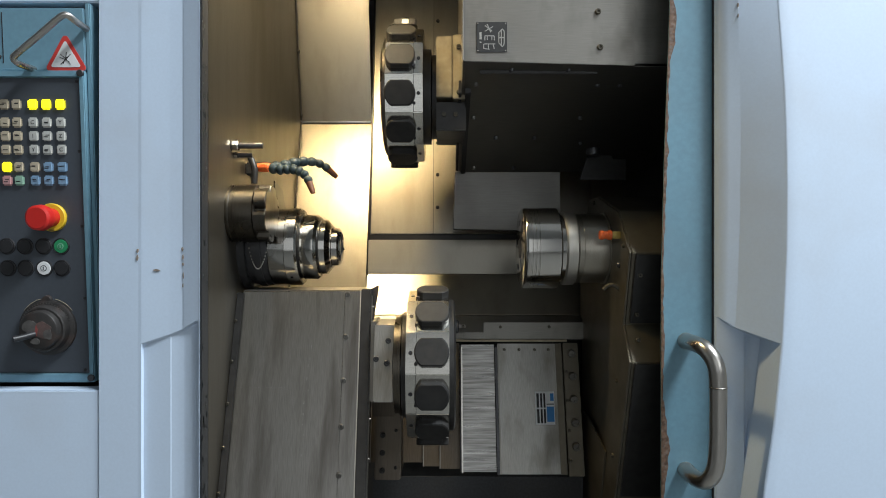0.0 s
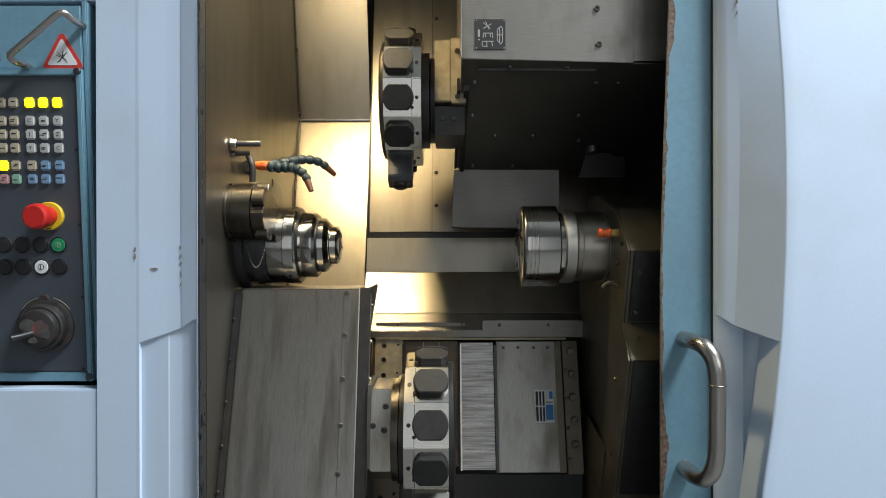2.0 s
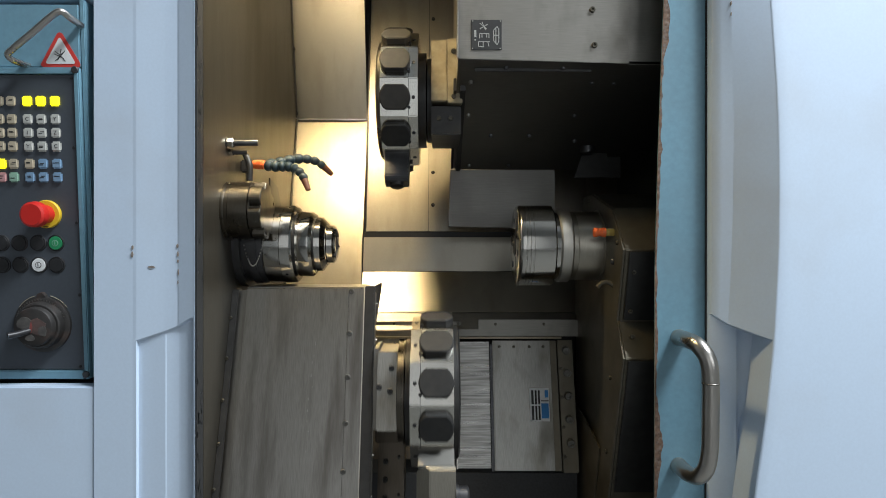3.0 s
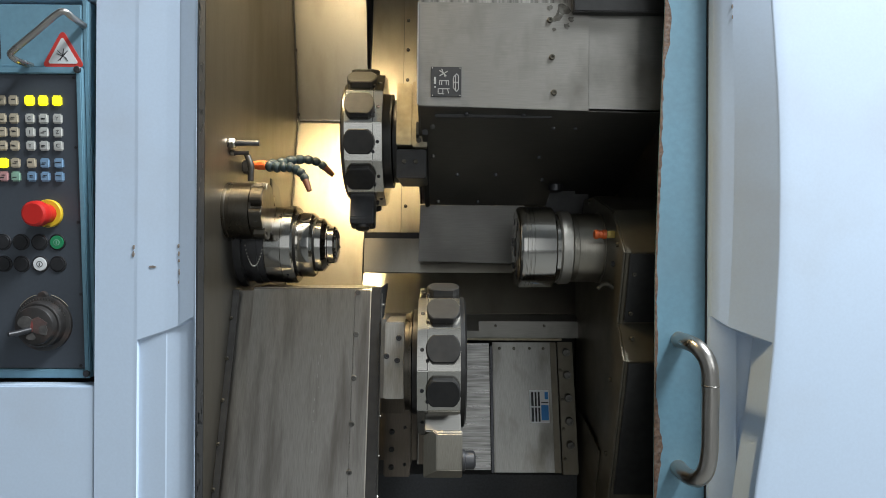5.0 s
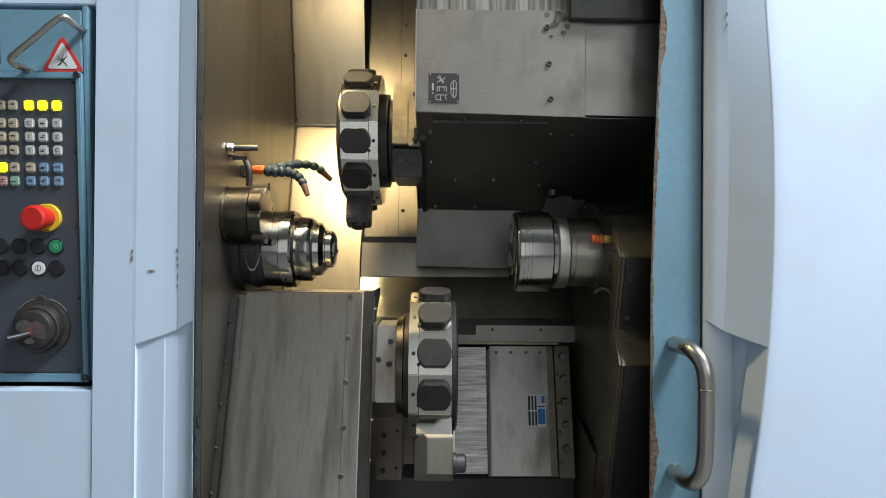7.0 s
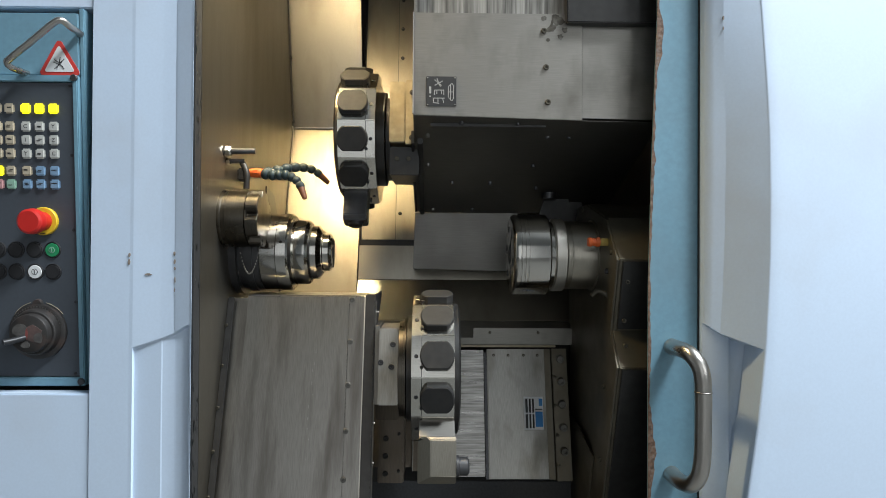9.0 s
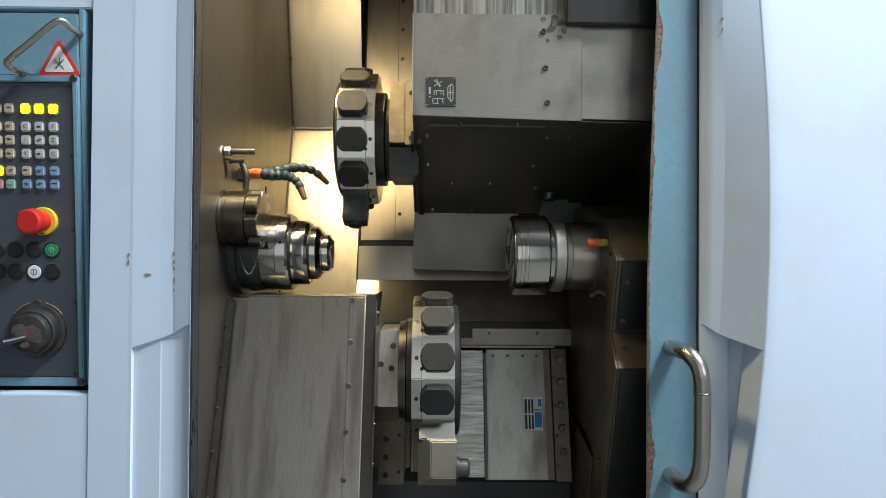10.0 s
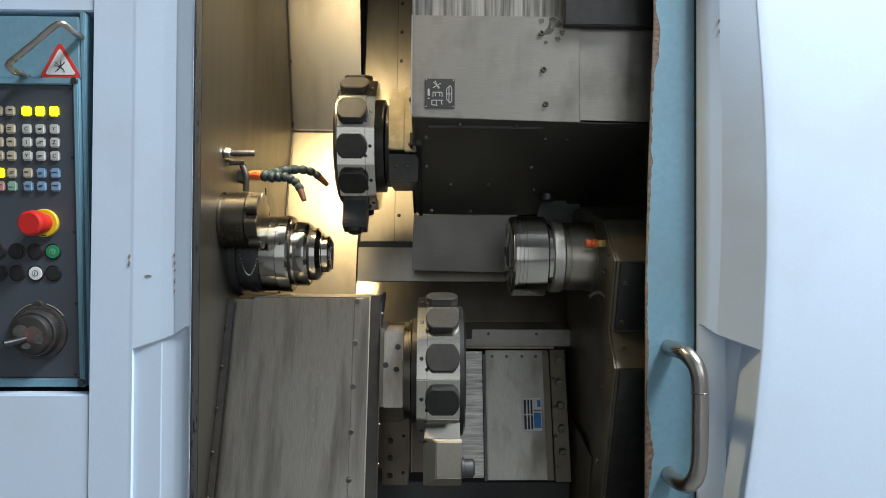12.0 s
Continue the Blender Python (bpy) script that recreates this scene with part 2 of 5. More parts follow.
def tube(points, r, seg=12):
    """A round bar through points, corners rounded by a spline."""
    pts = [Vector(p) for p in points]
    fine = []
    ext = [pts[0] * 2 - pts[1]] + pts + [pts[-1] * 2 - pts[-2]]
    for i in range(1, len(ext) - 2):
        p0, p1, p2, p3 = ext[i - 1:i + 3]
        for k in range(8):
            t = k / 8
            fine.append(0.5 * ((2 * p1) + (p2 - p0) * t + (2 * p0 - 5 * p1 + 4 * p2 - p3) * t * t + (3 * p1 - p0 - 3 * p2 + p3) * t ** 3))
    fine.append(pts[-1])
    bm = bmesh.new()
    rings = []
    side = None
    for i, p in enumerate(fine):
        d = (fine[min(i + 1, len(fine) - 1)] - fine[max(i - 1, 0)]).normalized()
        side = (side - d * side.dot(d)).normalized() if side else d.orthogonal().normalized()
        up = d.cross(side)
        rr = r(i / (len(fine) - 1)) if callable(r) else r
        rings.append([bm.verts.new(p + (side * math.cos(2 * math.pi * k / seg) + up * math.sin(2 * math.pi * k / seg)) * rr) for k in range(seg)])
    bm.faces.new(rings[0])
    bm.faces.new(rings[-1])
    for a, b in zip(rings, rings[1:]):
        for k in range(seg):
            bm.faces.new((a[k], a[(k + 1) % seg], b[(k + 1) % seg], b[k]))
    return bm


def join(bm, other):
    me = bpy.data.meshes.new("temp")
    other.to_mesh(me)
    other.free()
    bm.from_mesh(me)
    bpy.data.meshes.remove(me)
    return bm


def screw(parent, p, r=0.0045, axis="y", mat=None, depth=0.004, out=-1):
    """A socket screw head whose face looks along -axis (out=-1) or +axis."""
    i = "xyz".index(axis)
    a = p[i]
    prof = [(a + out * depth, r * 0.45), (a + out * depth, r * 0.85), (a + out * depth * 0.7, r), (a - out * 0.002, r)]
    prof = [(a + out * depth * 0.3, r * 0.42), *prof]
    return part("screw", turned(prof, p, axis, 12), mat or HEAD, parent)


def sheet(p0, p1, x0, x1, thick=0.003, bevel=0.0008):
    """A plate between x0 and x1 whose section runs from p0 to p1 in (y, z); thickness goes back."""
    d = Vector((p1[0] - p0[0], p1[1] - p0[1])).normalized()
    nrm = Vector((d.y, -d.x))
    if nrm.x < 0:
        nrm = -nrm
    q = [p0, p1, (p1[0] + nrm.x * thick, p1[1] + nrm.y * thick), (p0[0] + nrm.x * thick, p0[1] + nrm.y * thick)]
    return prism(q, "x", x0, x1, bevel)


# ---- hall round the machine ----
structure("floor", box(-8, 8, -9, 5, -0.1, 0, 0), FLOOR, "grey concrete workshop floor", "floor")
structure("ceiling", box(-8, 8, -9, 5, 5.5, 5.6, 0), WALLM, "white workshop ceiling", "ceiling")
structure("wall_south", box(-8, 8, -9.1, -9, 0, 5.5, 0), WALLM, "pale painted workshop wall", "wall")
structure("wall_west", box(-8.1, -8, -9, 5, 0, 5.5, 0), WALLM, "pale painted workshop wall", "wall")
structure("wall_east", box(8, 8.1, -9, 5, 0, 5.5, 0), WALLM, "pale painted workshop wall", "wall")
structure("wall_north", box(-8, 8, 4.9, 5, 0, 5.5, 0), WALLM, "pale painted workshop wall", "wall")


# ---- machine housing ----
def moulded(name, stations, label, category, top=2.2, bottom=0.05, thick=0.02):
    """A moulded cover: stations (x, y above, y below, height of the step); the step is a grip hollow."""
    bm = bmesh.new()
    cols = []
    for x, yu, yl, zs in stations:
        rows = [(yu, top), (yu, zs + 0.0), (yl, zs - 0.004), (yl, bottom)]
        front = [bm.verts.new((x, y, z)) for y, z in rows]
        back = [bm.verts.new((x, max(yu, yl) + thick, z)) for y, z in rows]
        cols.append((front, back))
    for (f0, b0), (f1, b1) in zip(cols, cols[1:]):
        for i in range(3):
            bm.faces.new((f0[i], f1[i], f1[i + 1], f0[i + 1]))
            bm.faces.new((b0[i], b0[i + 1], b1[i + 1], b1[i]))
        bm.faces.new((f0[0], b0[0], b1[0], f1[0]))
        bm.faces.new((f0[3], f1[3], b1[3], b0[3]))
    for f, b in (cols[0], cols[-1]):
        for i in range(3):
            bm.faces.new((f[i], f[i + 1], b[i + 1], b[i]))
    bmesh.ops.remove_doubles(bm, verts=bm.verts, dist=1e-5)
    return structure(name, bm, PAINT, label, category)


moulded("housing_left", [(-0.546, -0.0025, -0.0025, 1.10), (-0.4835, -0.004, -0.004, 1.10), (-0.478, -0.0045, -0.0045, 1.10), (-0.4768, -0.0045, 0.0010, 1.1005), (-0.4335, -0.0035, -0.0008, 1.115), (-0.4315, -0.0035, 0.0, 1.1155), (-0.413, -0.0035, 0.0018, 1.123), (-0.4105, -0.0045, 0.0018, 1.1245), (-0.390, -0.010, 0.0, 1.137), (-0.386, -0.011, -0.010, 1.14), (-0.3825, -0.0125, -0.0125, 1.14)],
        "pale blue painted moulded machine housing with a grip hollow", "housing")
structure("housing_below_panel", box(-1.3, -0.546, 0.0, 0.03, 0.05, 1.0255, 0.002), PAINT, "pale blue painted housing sheet below the control panel", "housing")
structure("housing_above_panel", box(-1.3, -0.546, 0.0, 0.03, 1.6425, 2.2, 0.002), PAINT, "pale blue painted housing sheet above the control panel", "housing")
structure("panel_recess", box(-1.3, -0.53, 0.16, 0.18, 1.0, 1.7, 0), BLACK, "dark recess behind the control panel", "recess")


def bow(z, points):
    """Smooth value at height z through (height, value) points listed from the top down."""
    for (z0, a), (z1, b) in zip(points, points[1:]):
        if z >= z1:
            t = max(0.0, min(1.0, (z0 - z) / (z0 - z1)))
            return a + (b - a) * t
    return points[-1][1]


RIDGE = [(2.2, 0.463), (1.62, 0.4646), (1.45, 0.4688), (1.30, 0.4675), (1.20, 0.464), (1.12, 0.4595), (0.05, 0.44)]
CREST = [(2.2, 0.4974), (1.63, 0.5152), (1.48, 0.5196), (1.37, 0.5189), (1.24, 0.5147), (1.108, 0.5058), (0.99, 0.4924), (0.875, 0.4746), (0.05, 0.3940)]


def crest_y(z):
    return -0.056 + 0.045 * (z - 1.25) + 0.05 * (z - 1.25) ** 2


def grid(bm, rows, soft=True):
    made = [[bm.verts.new(p) for p in row] for row in rows]
    for a, b in zip(made, made[1:]):
        for k in range(len(a) - 1):
            q = (a[k], a[k + 1], b[k + 1], b[k])
            f = bm.faces.new(q)
            f.smooth = soft


def door_face():
    """The broad outer face: bowed from top to bottom, with a rolled edge."""
    bm, rows, side = bmesh.new(), [], []
    for k in range(44):
        z = 2.2 - 2.15 * k / 43
        x, y = bow(z, CREST), crest_y(z)
        row = [(x + 0.0004, y + 0.0010, z), (x + 0.0014, y - 0.0002, z), (x + 0.004, y - 0.0008, z)]
        row += [(x + d, y - 0.0008 + 0.02 * d + 0.05 * d * d, z) for d in (0.02, 0.06, 0.12, 0.2, 0.3, 0.5, 0.8)]
        rows.append(row)
        side.append([(x + 0.004, 0.03, z), (x + 0.0004, y + 0.0010, z)])
    grid(bm, rows)
    grid(bm, side)
    return bm


def door_shoulder():
    """The bevelled shoulder between the gap and the broad face, ending above the grip hollow."""
    bm, strip, facet = bmesh.new(), [], []
    for k in range(31):
        t = k / 30
        z0, z1, z2 = 2.2 + (1.141 - 2.2) * t, 2.2 + (1.127 - 2.2) * t, 2.2 + (1.108 - 2.2) * t
        xr, xc, yc = bow(z1, RIDGE), bow(z2, CREST), crest_y(z2)
        strip.append([(0.4395, 0.03, z0), (0.4397, 0.004, z0), (0.4408, 0.001, z0), ((0.4408 + xr) / 2, -0.0055, (z0 + z1) / 2), (xr, -0.012, z1)])
        facet.append([(xr, -0.012, z1)] + [(xr + (xc + 0.0008 - xr) * u, -0.012 + (yc + 0.0126) * u, z1 + (z2 - z1) * u) for u in (0.02, 0.35, 0.7, 1.0)])
    for run in (strip, facet):
        grid(bm, run)
        low = run[-1]
        grid(bm, [low, [(x, max(y, 0.02), z - 0.001) for x, y, z in low]])
    return bm


def door_hollow():
    """The floor of the grip hollow beside the handle."""
    bm, rows = bmesh.new(), []
    for k in range(20):
        z = 1.146 - 1.09 * k / 19
        xc = bow(z, CREST)
        rows.append([(0.4395, 0.03, z), (0.4397, 0.012, z), (0.4408, 0.0095, z), (0.480, 0.004, z), (0.4815, 0.0045, z), (0.484, 0.009, z), (0.493, 0.016, z), (xc + 0.004, 0.006, z)])
    grid(bm, rows)
    return bm


structure("door_panel", door_face(), PAINT, "pale blue painted sliding machine door pushed open", "door")
structure("door_shoulder", door_shoulder(), PAINT, "pale blue bevelled shoulder along the sliding door", "door")
structure("door_grip_hollow", door_hollow(), PAINT, "pale blue grip hollow in the sliding door", "door")
structure("door_inner_sheet", box(0.4395, 1.3, 0.031, 0.036, 0.05, 2.2, 0), DARKSTEEL, "inner sheet of the sliding door", "door")
structure("door_edge_strip", prism([(0.3705, 2.2), (0.3705, 1.65), (0.3615, 1.40), (0.3565, 1.2), (0.3560, 0.05), (0.4395, 0.05), (0.4395, 2.2)], "y", 0.022, 0.029, 0.001), BLUE, "mid blue painted door edge with chipped paint", "door edge")


def ragged_edge():
    bm = bmesh.new()
    random.seed(4)
    z, a, b = 2.0, [], []
    while z > 0.3:
        edge = 0.3705 if z > 1.65 else (0.3615 + (z - 1.4) * 0.036 if z > 1.4 else 0.3565 + max(0, z - 1.2) * 0.025)
        wide = 0.0006 + 0.0030 * random.random()
        for mid, half, most in ((1.612, 0.05, 0.010), (0.925, 0.07, 0.011), (1.40, 0.03, 0.003), (1.10, 0.03, 0.003)):
            wide += most * max(0.0, 1 - ((z - mid) / half) ** 2) * random.uniform(0.6, 1.0)
        a.append((edge - 0.0012, z))
        b.append((edge + wide, z))
        z -= 0.006 + 0.006 * random.random()
    for i in range(len(a) - 1):
        q = [a[i], b[i], b[i + 1], a[i + 1]]
        f = [bm.verts.new((x, 0.0205, zz)) for x, zz in q]
        g = [bm.verts.new((x, 0.0225, zz)) for x, zz in q]
        bm.faces.new(f)
        for k in range(4):
            bm.faces.new((f[k], f[(k + 1) % 4], g[(k + 1) % 4], g[k]))
    return bm


structure("door_edge_wear", ragged_edge(), RUST, "bare rusty metal where the paint has worn off", "wear")
structure("door_gap_seal", box(0.4372, 0.4393, 0.0190, 0.0218, 0.05, 2.2, 0), RUBBER, "dark rubber seal between door edge and door", "seal")
structure("left_door_seal", box(-0.3823, -0.3797, -0.0118, 0.016, 0.05, 2.2, 0.001), RUBBER, "black rubber door seal", "seal")


def chips(spots, name, y):
    random.seed(8)
    bm = bmesh.new()
    for x, z, w, h in spots:
        ring = [(x + w * math.cos(6.283 * k / 9) * random.uniform(0.6, 1.1), z + h * math.sin(6.283 * k / 9) * random.uniform(0.6, 1.1)) for k in range(9)]
        join(bm, prism(ring, "y", y(x) - 0.0010, y(x) + 0.0005, 0))
    structure(name, bm, CHIP, "small chips in the pale paint", "paint chip")


chips([(-0.4835, 1.2475, 0.0022, 0.0045), (-0.4842, 1.236, 0.0026, 0.005), (-0.4545, 1.2165, 0.0065, 0.0020)], "paint_chip_left", lambda x: -0.0042)
chips([(-0.4125, 1.250, 0.0022, 0.0042), (-0.412, 1.237, 0.0022, 0.0045), (-0.412, 1.226, 0.0018, 0.0030), (-0.4115, 1.208, 0.0014, 0.0055), (-0.412, 1.192, 0.0010, 0.004)], "paint_chip_right", lambda x: -0.0040)
chips([(0.4640, 1.634, 0.0016, 0.0045), (0.4640, 1.617, 0.0010, 0.003)], "paint_chip_door", lambda x: -0.0125)

# ---- working space: sheet metal walls ----
LW = -0.3795
WALL_L = structure("wall_left", box(LW - 0.004, LW, 0.0165, 0.80, 0.3, 2.1, 0), WALLST, "brushed stainless side wall of the working space, oily, colour darkened for shade", "wall")
structure("back_panel_lower", sheet((0.56, 1.13), (0.70, 1.59), LW, -0.1925), STEEL, "brushed stainless back panel lit warm", "back panel")
structure("back_panel_upper", sheet((0.70, 1.592), (0.588, 2.1), LW, -0.1925), STEEL, "brushed stainless upper back panel", "back panel")
structure("back_panel_fold", box(LW, -0.1925, 0.692, 0.700, 1.5895, 1.5935, 0.001), GROUND, "bright folded sheet edge", "trim")
structure("back_gap", box(-0.195, -0.176, 0.785, 0.795, 0.9, 2.1, 0), BLACK, "dark gap between back panels", "gap")
BACK_MID = structure("back_panel_middle", sheet((0.60, 1.289), (0.76, 2.1), -0.183, -0.0225), STEEL, "brushed stainless middle back panel", "back panel")
structure("back_panel_right", sheet((0.625, 1.289), (0.785, 2.1), -0.0215, 0.47), STEEL, "brushed stainless right back panel in shade", "back panel")
structure("back_edge_bar", prism([(0.555, 1.10), (0.565, 1.10), (0.77, 2.1), (0.755, 2.1)], "x", -0.1868, -0.1832, 0.0005), BLACKST, "dark vertical sheet edge", "trim")
structure("back_strip_gap", box(-0.183, 0.47, 0.575, 0.585, 1.262, 1.286, 0), BLACK, "dark gap under the back panels", "gap")
structure("back_ledge_upper", sheet((0.530, 1.19), (0.548, 1.273), -0.183, 0.47), STEEL, "stainless ledge below the back panel", "ledge")
structure("back_ledge_lower", sheet((0.470, 1.097), (0.529, 1.189), -0.183, 0.47), STEEL, "sloping stainless ledge catching the lamp", "ledge")
structure("bed_rail_cover", prism([(0.455, 1.096), (0.475, 1.096), (0.475, 1.045), (0.43, 1.045), (0.43, 1.060)], "x", -0.16, 0.334, 0.001), STEEL_H, "steel bed rail cover", "rail")
# right wall, pit floor and pit back: near-black colour stands in for deep shade
structure("wall_right", box(0.47, 0.474, 0.06, 0.75, 0.3, 2.1, 0), BLACKST, "sheet side wall of the working space, coloured near-black for shade", "wall")
structure("working_space_ceiling", box(-0.384, 0.474, 0.062, 0.80, 2.1, 2.11, 0), STEEL, "sheet metal ceiling of the working space", "ceiling")
structure("chip_pit", box(-0.384, 0.474, 0.062, 0.75, 0.29, 0.3, 0), BLACKST, "chip pit floor, coloured near-black for the shade in the pit", "pit")
structure("pit_back", box(-0.384, 0.474, 0.53, 0.51, 0.3, 1.1, 0), BLACKST, "sheet behind the bed, coloured near-black for shade", "wall")
structure("housing_back", box(-1.3, 1.4, 0.80, 0.82, 0.05, 2.2, 0), DARKSTEEL, "machine housing back sheet", "housing")
structure("housing_side_west", box(-1.312, -1.302, 0.0, 0.82, 0.05, 2.2, 0), PAINT, "pale blue painted machine side sheet", "housing")
structure("housing_side_east", box(1.402, 1.412, 0.031, 0.82, 0.05, 2.2, 0), PAINT, "pale blue painted machine side sheet", "housing")
structure("machine_plinth", box(-1.29, 1.39, 0.05, 0.80, 0.0, 0.048, 0), DARKSTEEL, "dark steel plinth under the machine", "plinth")
structure("housing_top", box(-1.3, 1.4, 0.03, 0.82, 2.2, 2.21, 0), PAINT, "machine housing top sheet", "housing")
structure("corner_seam_lower", prism([(0.552, 1.13), (0.692, 1.59), (0.682, 1.59), (0.542, 1.13)], "x", LW, LW + 0.0025, 0.0004), DARKSTEEL, "dark sheet flange along the corner", "trim")
structure("corner_seam_upper", prism([(0.692, 1.594), (0.580, 2.1), (0.570, 2.1), (0.682, 1.594)], "x", LW, LW + 0.0025, 0.0004), DARKSTEEL, "dark sheet flange along the corner", "trim")
structure("corner_line_lower", prism([(0.541, 1.13), (0.681, 1.59), (0.678, 1.59), (0.538, 1.13)], "x", LW, LW + 0.0035, 0), BLACKST, "dark joint along the corner", "trim")
structure("corner_line_upper", prism([(0.681, 1.594), (0.569, 2.1), (0.566, 2.1), (0.678, 1.594)], "x", LW, LW + 0.0035, 0), BLACKST, "dark joint along the corner", "trim")
for z, y in ((1.32, 0.612), (1.45, 0.652), (1.605, 0.684), (1.765, 0.649), (1.93, 0.612)):
    screw(WALL_L, (LW + 0.002, y - 0.006, z), 0.0042, "x", out=1, mat=BLACKST)


def seal_wear():
    """Small pale scuffs where the rubber lip is worn through."""
    random.seed(21)
    bm = bmesh.new()
    for _ in range(46):
        z = random.choice((random.uniform(1.4, 1.64), random.uniform(0.84, 1.05), random.uniform(0.84, 1.64)))
        y, h, w = random.uniform(-0.010, 0.012), random.uniform(0.001, 0.006), random.uniform(0.0006, 0.002)
        bm.faces.new([bm.verts.new((-0.3793, y + w * a, z + h * b)) for a, b in ((-1, -0.6), (0.4, -1), (1, 0.2), (0.3, 1), (-0.8, 0.7))])
    bmesh.ops.solidify(bm, geom=bm.faces[:], thickness=0.0005)
    return bm


structure("seal_wear", seal_wear(), WORNPALE, "pale scuffs on the black door seal", "wear")


# ---- way covers on the bed (bottom right of the working space) ----
def bed_y(z):
    return 0.343 + (z - 0.769) * 0.2878


def way_cover():
    base = thing("way_cover", (0.15, bed_y(0.76), 0.765), "grey steel way cover with a small label and bolted end strip", "way cover")
    part("cover_plate", sheet((bed_y(0.769), 0.769), (bed_y(1.037), 1.037), 0.1225, 0.2665, 0.006), BEDST, base)
    part("edge_fold", sheet((bed_y(0.769) - 0.004, 0.769), (bed_y(1.030) - 0.004, 1.030), 0.1165, 0.1215, 0.01), DARKSTEEL, base)
    part("telescopic_plate", sheet((bed_y(0.772) + 0.006, 0.772), (bed_y(1.034) + 0.006, 1.034), 0.0405, 0.1155, 0.004), STREAK, base, "scratched bright telescopic plate")
    part("plate_edge", sheet((bed_y(0.772) - 0.001, 0.772), (bed_y(1.034) - 0.001, 1.034), 0.0375, 0.0400, 0.008), BLACKST, base)
    for x0, x1, back, foot in ((-0.16, -0.0442, 0.024, 0.785), (-0.0436, -0.0078, 0.018, 0.779), (-0.0072, 0.0370, 0.012, 0.776)):
        leaf = part("telescopic_leaf", sheet((bed_y(foot) + back, foot), (bed_y(1.036) + back, 1.036), x0, x1, 0.004), STAINED, base, "oil stained telescopic leaf")
        part("leaf_edge", sheet((bed_y(foot) + back - 0.0015, foot), (bed_y(1.034) + back - 0.0015, 1.034), x0, x0 + 0.0022, 0.004, 0.0003), STEEL_H, leaf)
    part("bright_fold", sheet((bed_y(0.771) + 0.0035, 0.771), (bed_y(1.030) + 0.0035, 1.030), 0.0405, 0.0440, 0.003, 0.0004), GROUND, base)
    part("bright_fold", sheet((bed_y(0.769) - 0.0012, 0.769), (bed_y(1.036) - 0.0012, 1.036), 0.1225, 0.1255, 0.003, 0.0004), STEEL_H, base)
    part("side_strip", sheet((bed_y(0.769) - 0.002, 0.769), (bed_y(1.037) - 0.002, 1.037), 0.2520, 0.2660, 0.006), CAST, base, "brown-stained side strip")
    # tray takes the black rubber colour to paint in the darkness of the pit
    part("drip_tray", box(-0.15, 0.30, 0.345, 0.349, 0.66, 0.764, 0.001), RUBBER, base)
    for x in (0.138, 0.171, 0.206, 0.237):
        screw(base, (x, bed_y(1.024) + 0.001, 1.024), 0.0034)
    strip = part("end_strip", sheet((bed_y(0.769) - 0.012, 0.769), (bed_y(1.040) - 0.012, 1.040), 0.268, 0.301, 0.018), CAST, base, "bolted steel end strip")
    for k in range(5):
        z = 0.828 + 0.0475 * k
        y = bed_y(z) - 0.012
        part("bolt", turned([(y - 0.004, 0.004), (y - 0.010, 0.004), (y - 0.010, 0.0074), (y - 0.008, 0.0086), (y + 0.002, 0.0086)], (0.2855, y, z), "y", 20), STEEL_D, strip)
    for k in range(4):
        z = 0.80 + 0.06 * k
        screw(strip, (0.2725, bed_y(z) - 0.012, z), 0.0038)
    label = part("label_plate", sheet((bed_y(0.868) - 0.0022, 0.868), (bed_y(0.936) - 0.0022, 0.936), 0.2025, 0.245, 0.0014, 0), WHITE, base, "white and blue printed label")
    for x0, x1, z0, z1, m in ((0.206, 0.211, 0.871, 0.932, BLACK), (0.214, 0.218, 0.871, 0.932, BLACK), (0.221, 0.225, 0.871, 0.932, BLACK), (0.2275, 0.2435, 0.874, 0.905, PRINTBLUE), (0.236, 0.2435, 0.917, 0.932, PRINTBLUE), (0.2275, 0.2435, 0.909, 0.911, BLACK)):
        part("print_bar", sheet((bed_y(z0) - 0.0030, z0), (bed_y(z1) - 0.0030, z1), x0, x1, 0.0006, 0), m, label)
    part("print_line", sheet((bed_y(0.9) - 0.0036, 0.9), (bed_y(0.903) - 0.0036, 0.903), 0.205, 0.2265, 0.0004, 0), WHITE, label)


way_cover()


def stained_plate():
    base = thing("stained_bed_plate", (-0.117, bed_y(0.95), 0.945), "oil-stained steel plate with three dark screws on the bed", "plate")
    part("plate", sheet((bed_y(0.94) + 0.006, 0.94), (bed_y(1.040) + 0.006, 1.040), -0.150, -0.088, 0.006), BRASSY, base)
    part("bracket", box(-0.0875, -0.0845, bed_y(0.99) - 0.01, bed_y(0.99) + 0.02, 0.95, 1.036, 0.001), DARKSTEEL, base)
    for z in (0.965, 0.998, 1.028):
        screw(base, (-0.130, bed_y(z) + 0.006, z), 0.0055, mat=BLACKST)
    for x, z in ((-0.098, 1.03), (-0.1, 0.97)):
        screw(base, (x, bed_y(z) + 0.006, z), 0.0028, mat=BLACKST)


stained_plate()


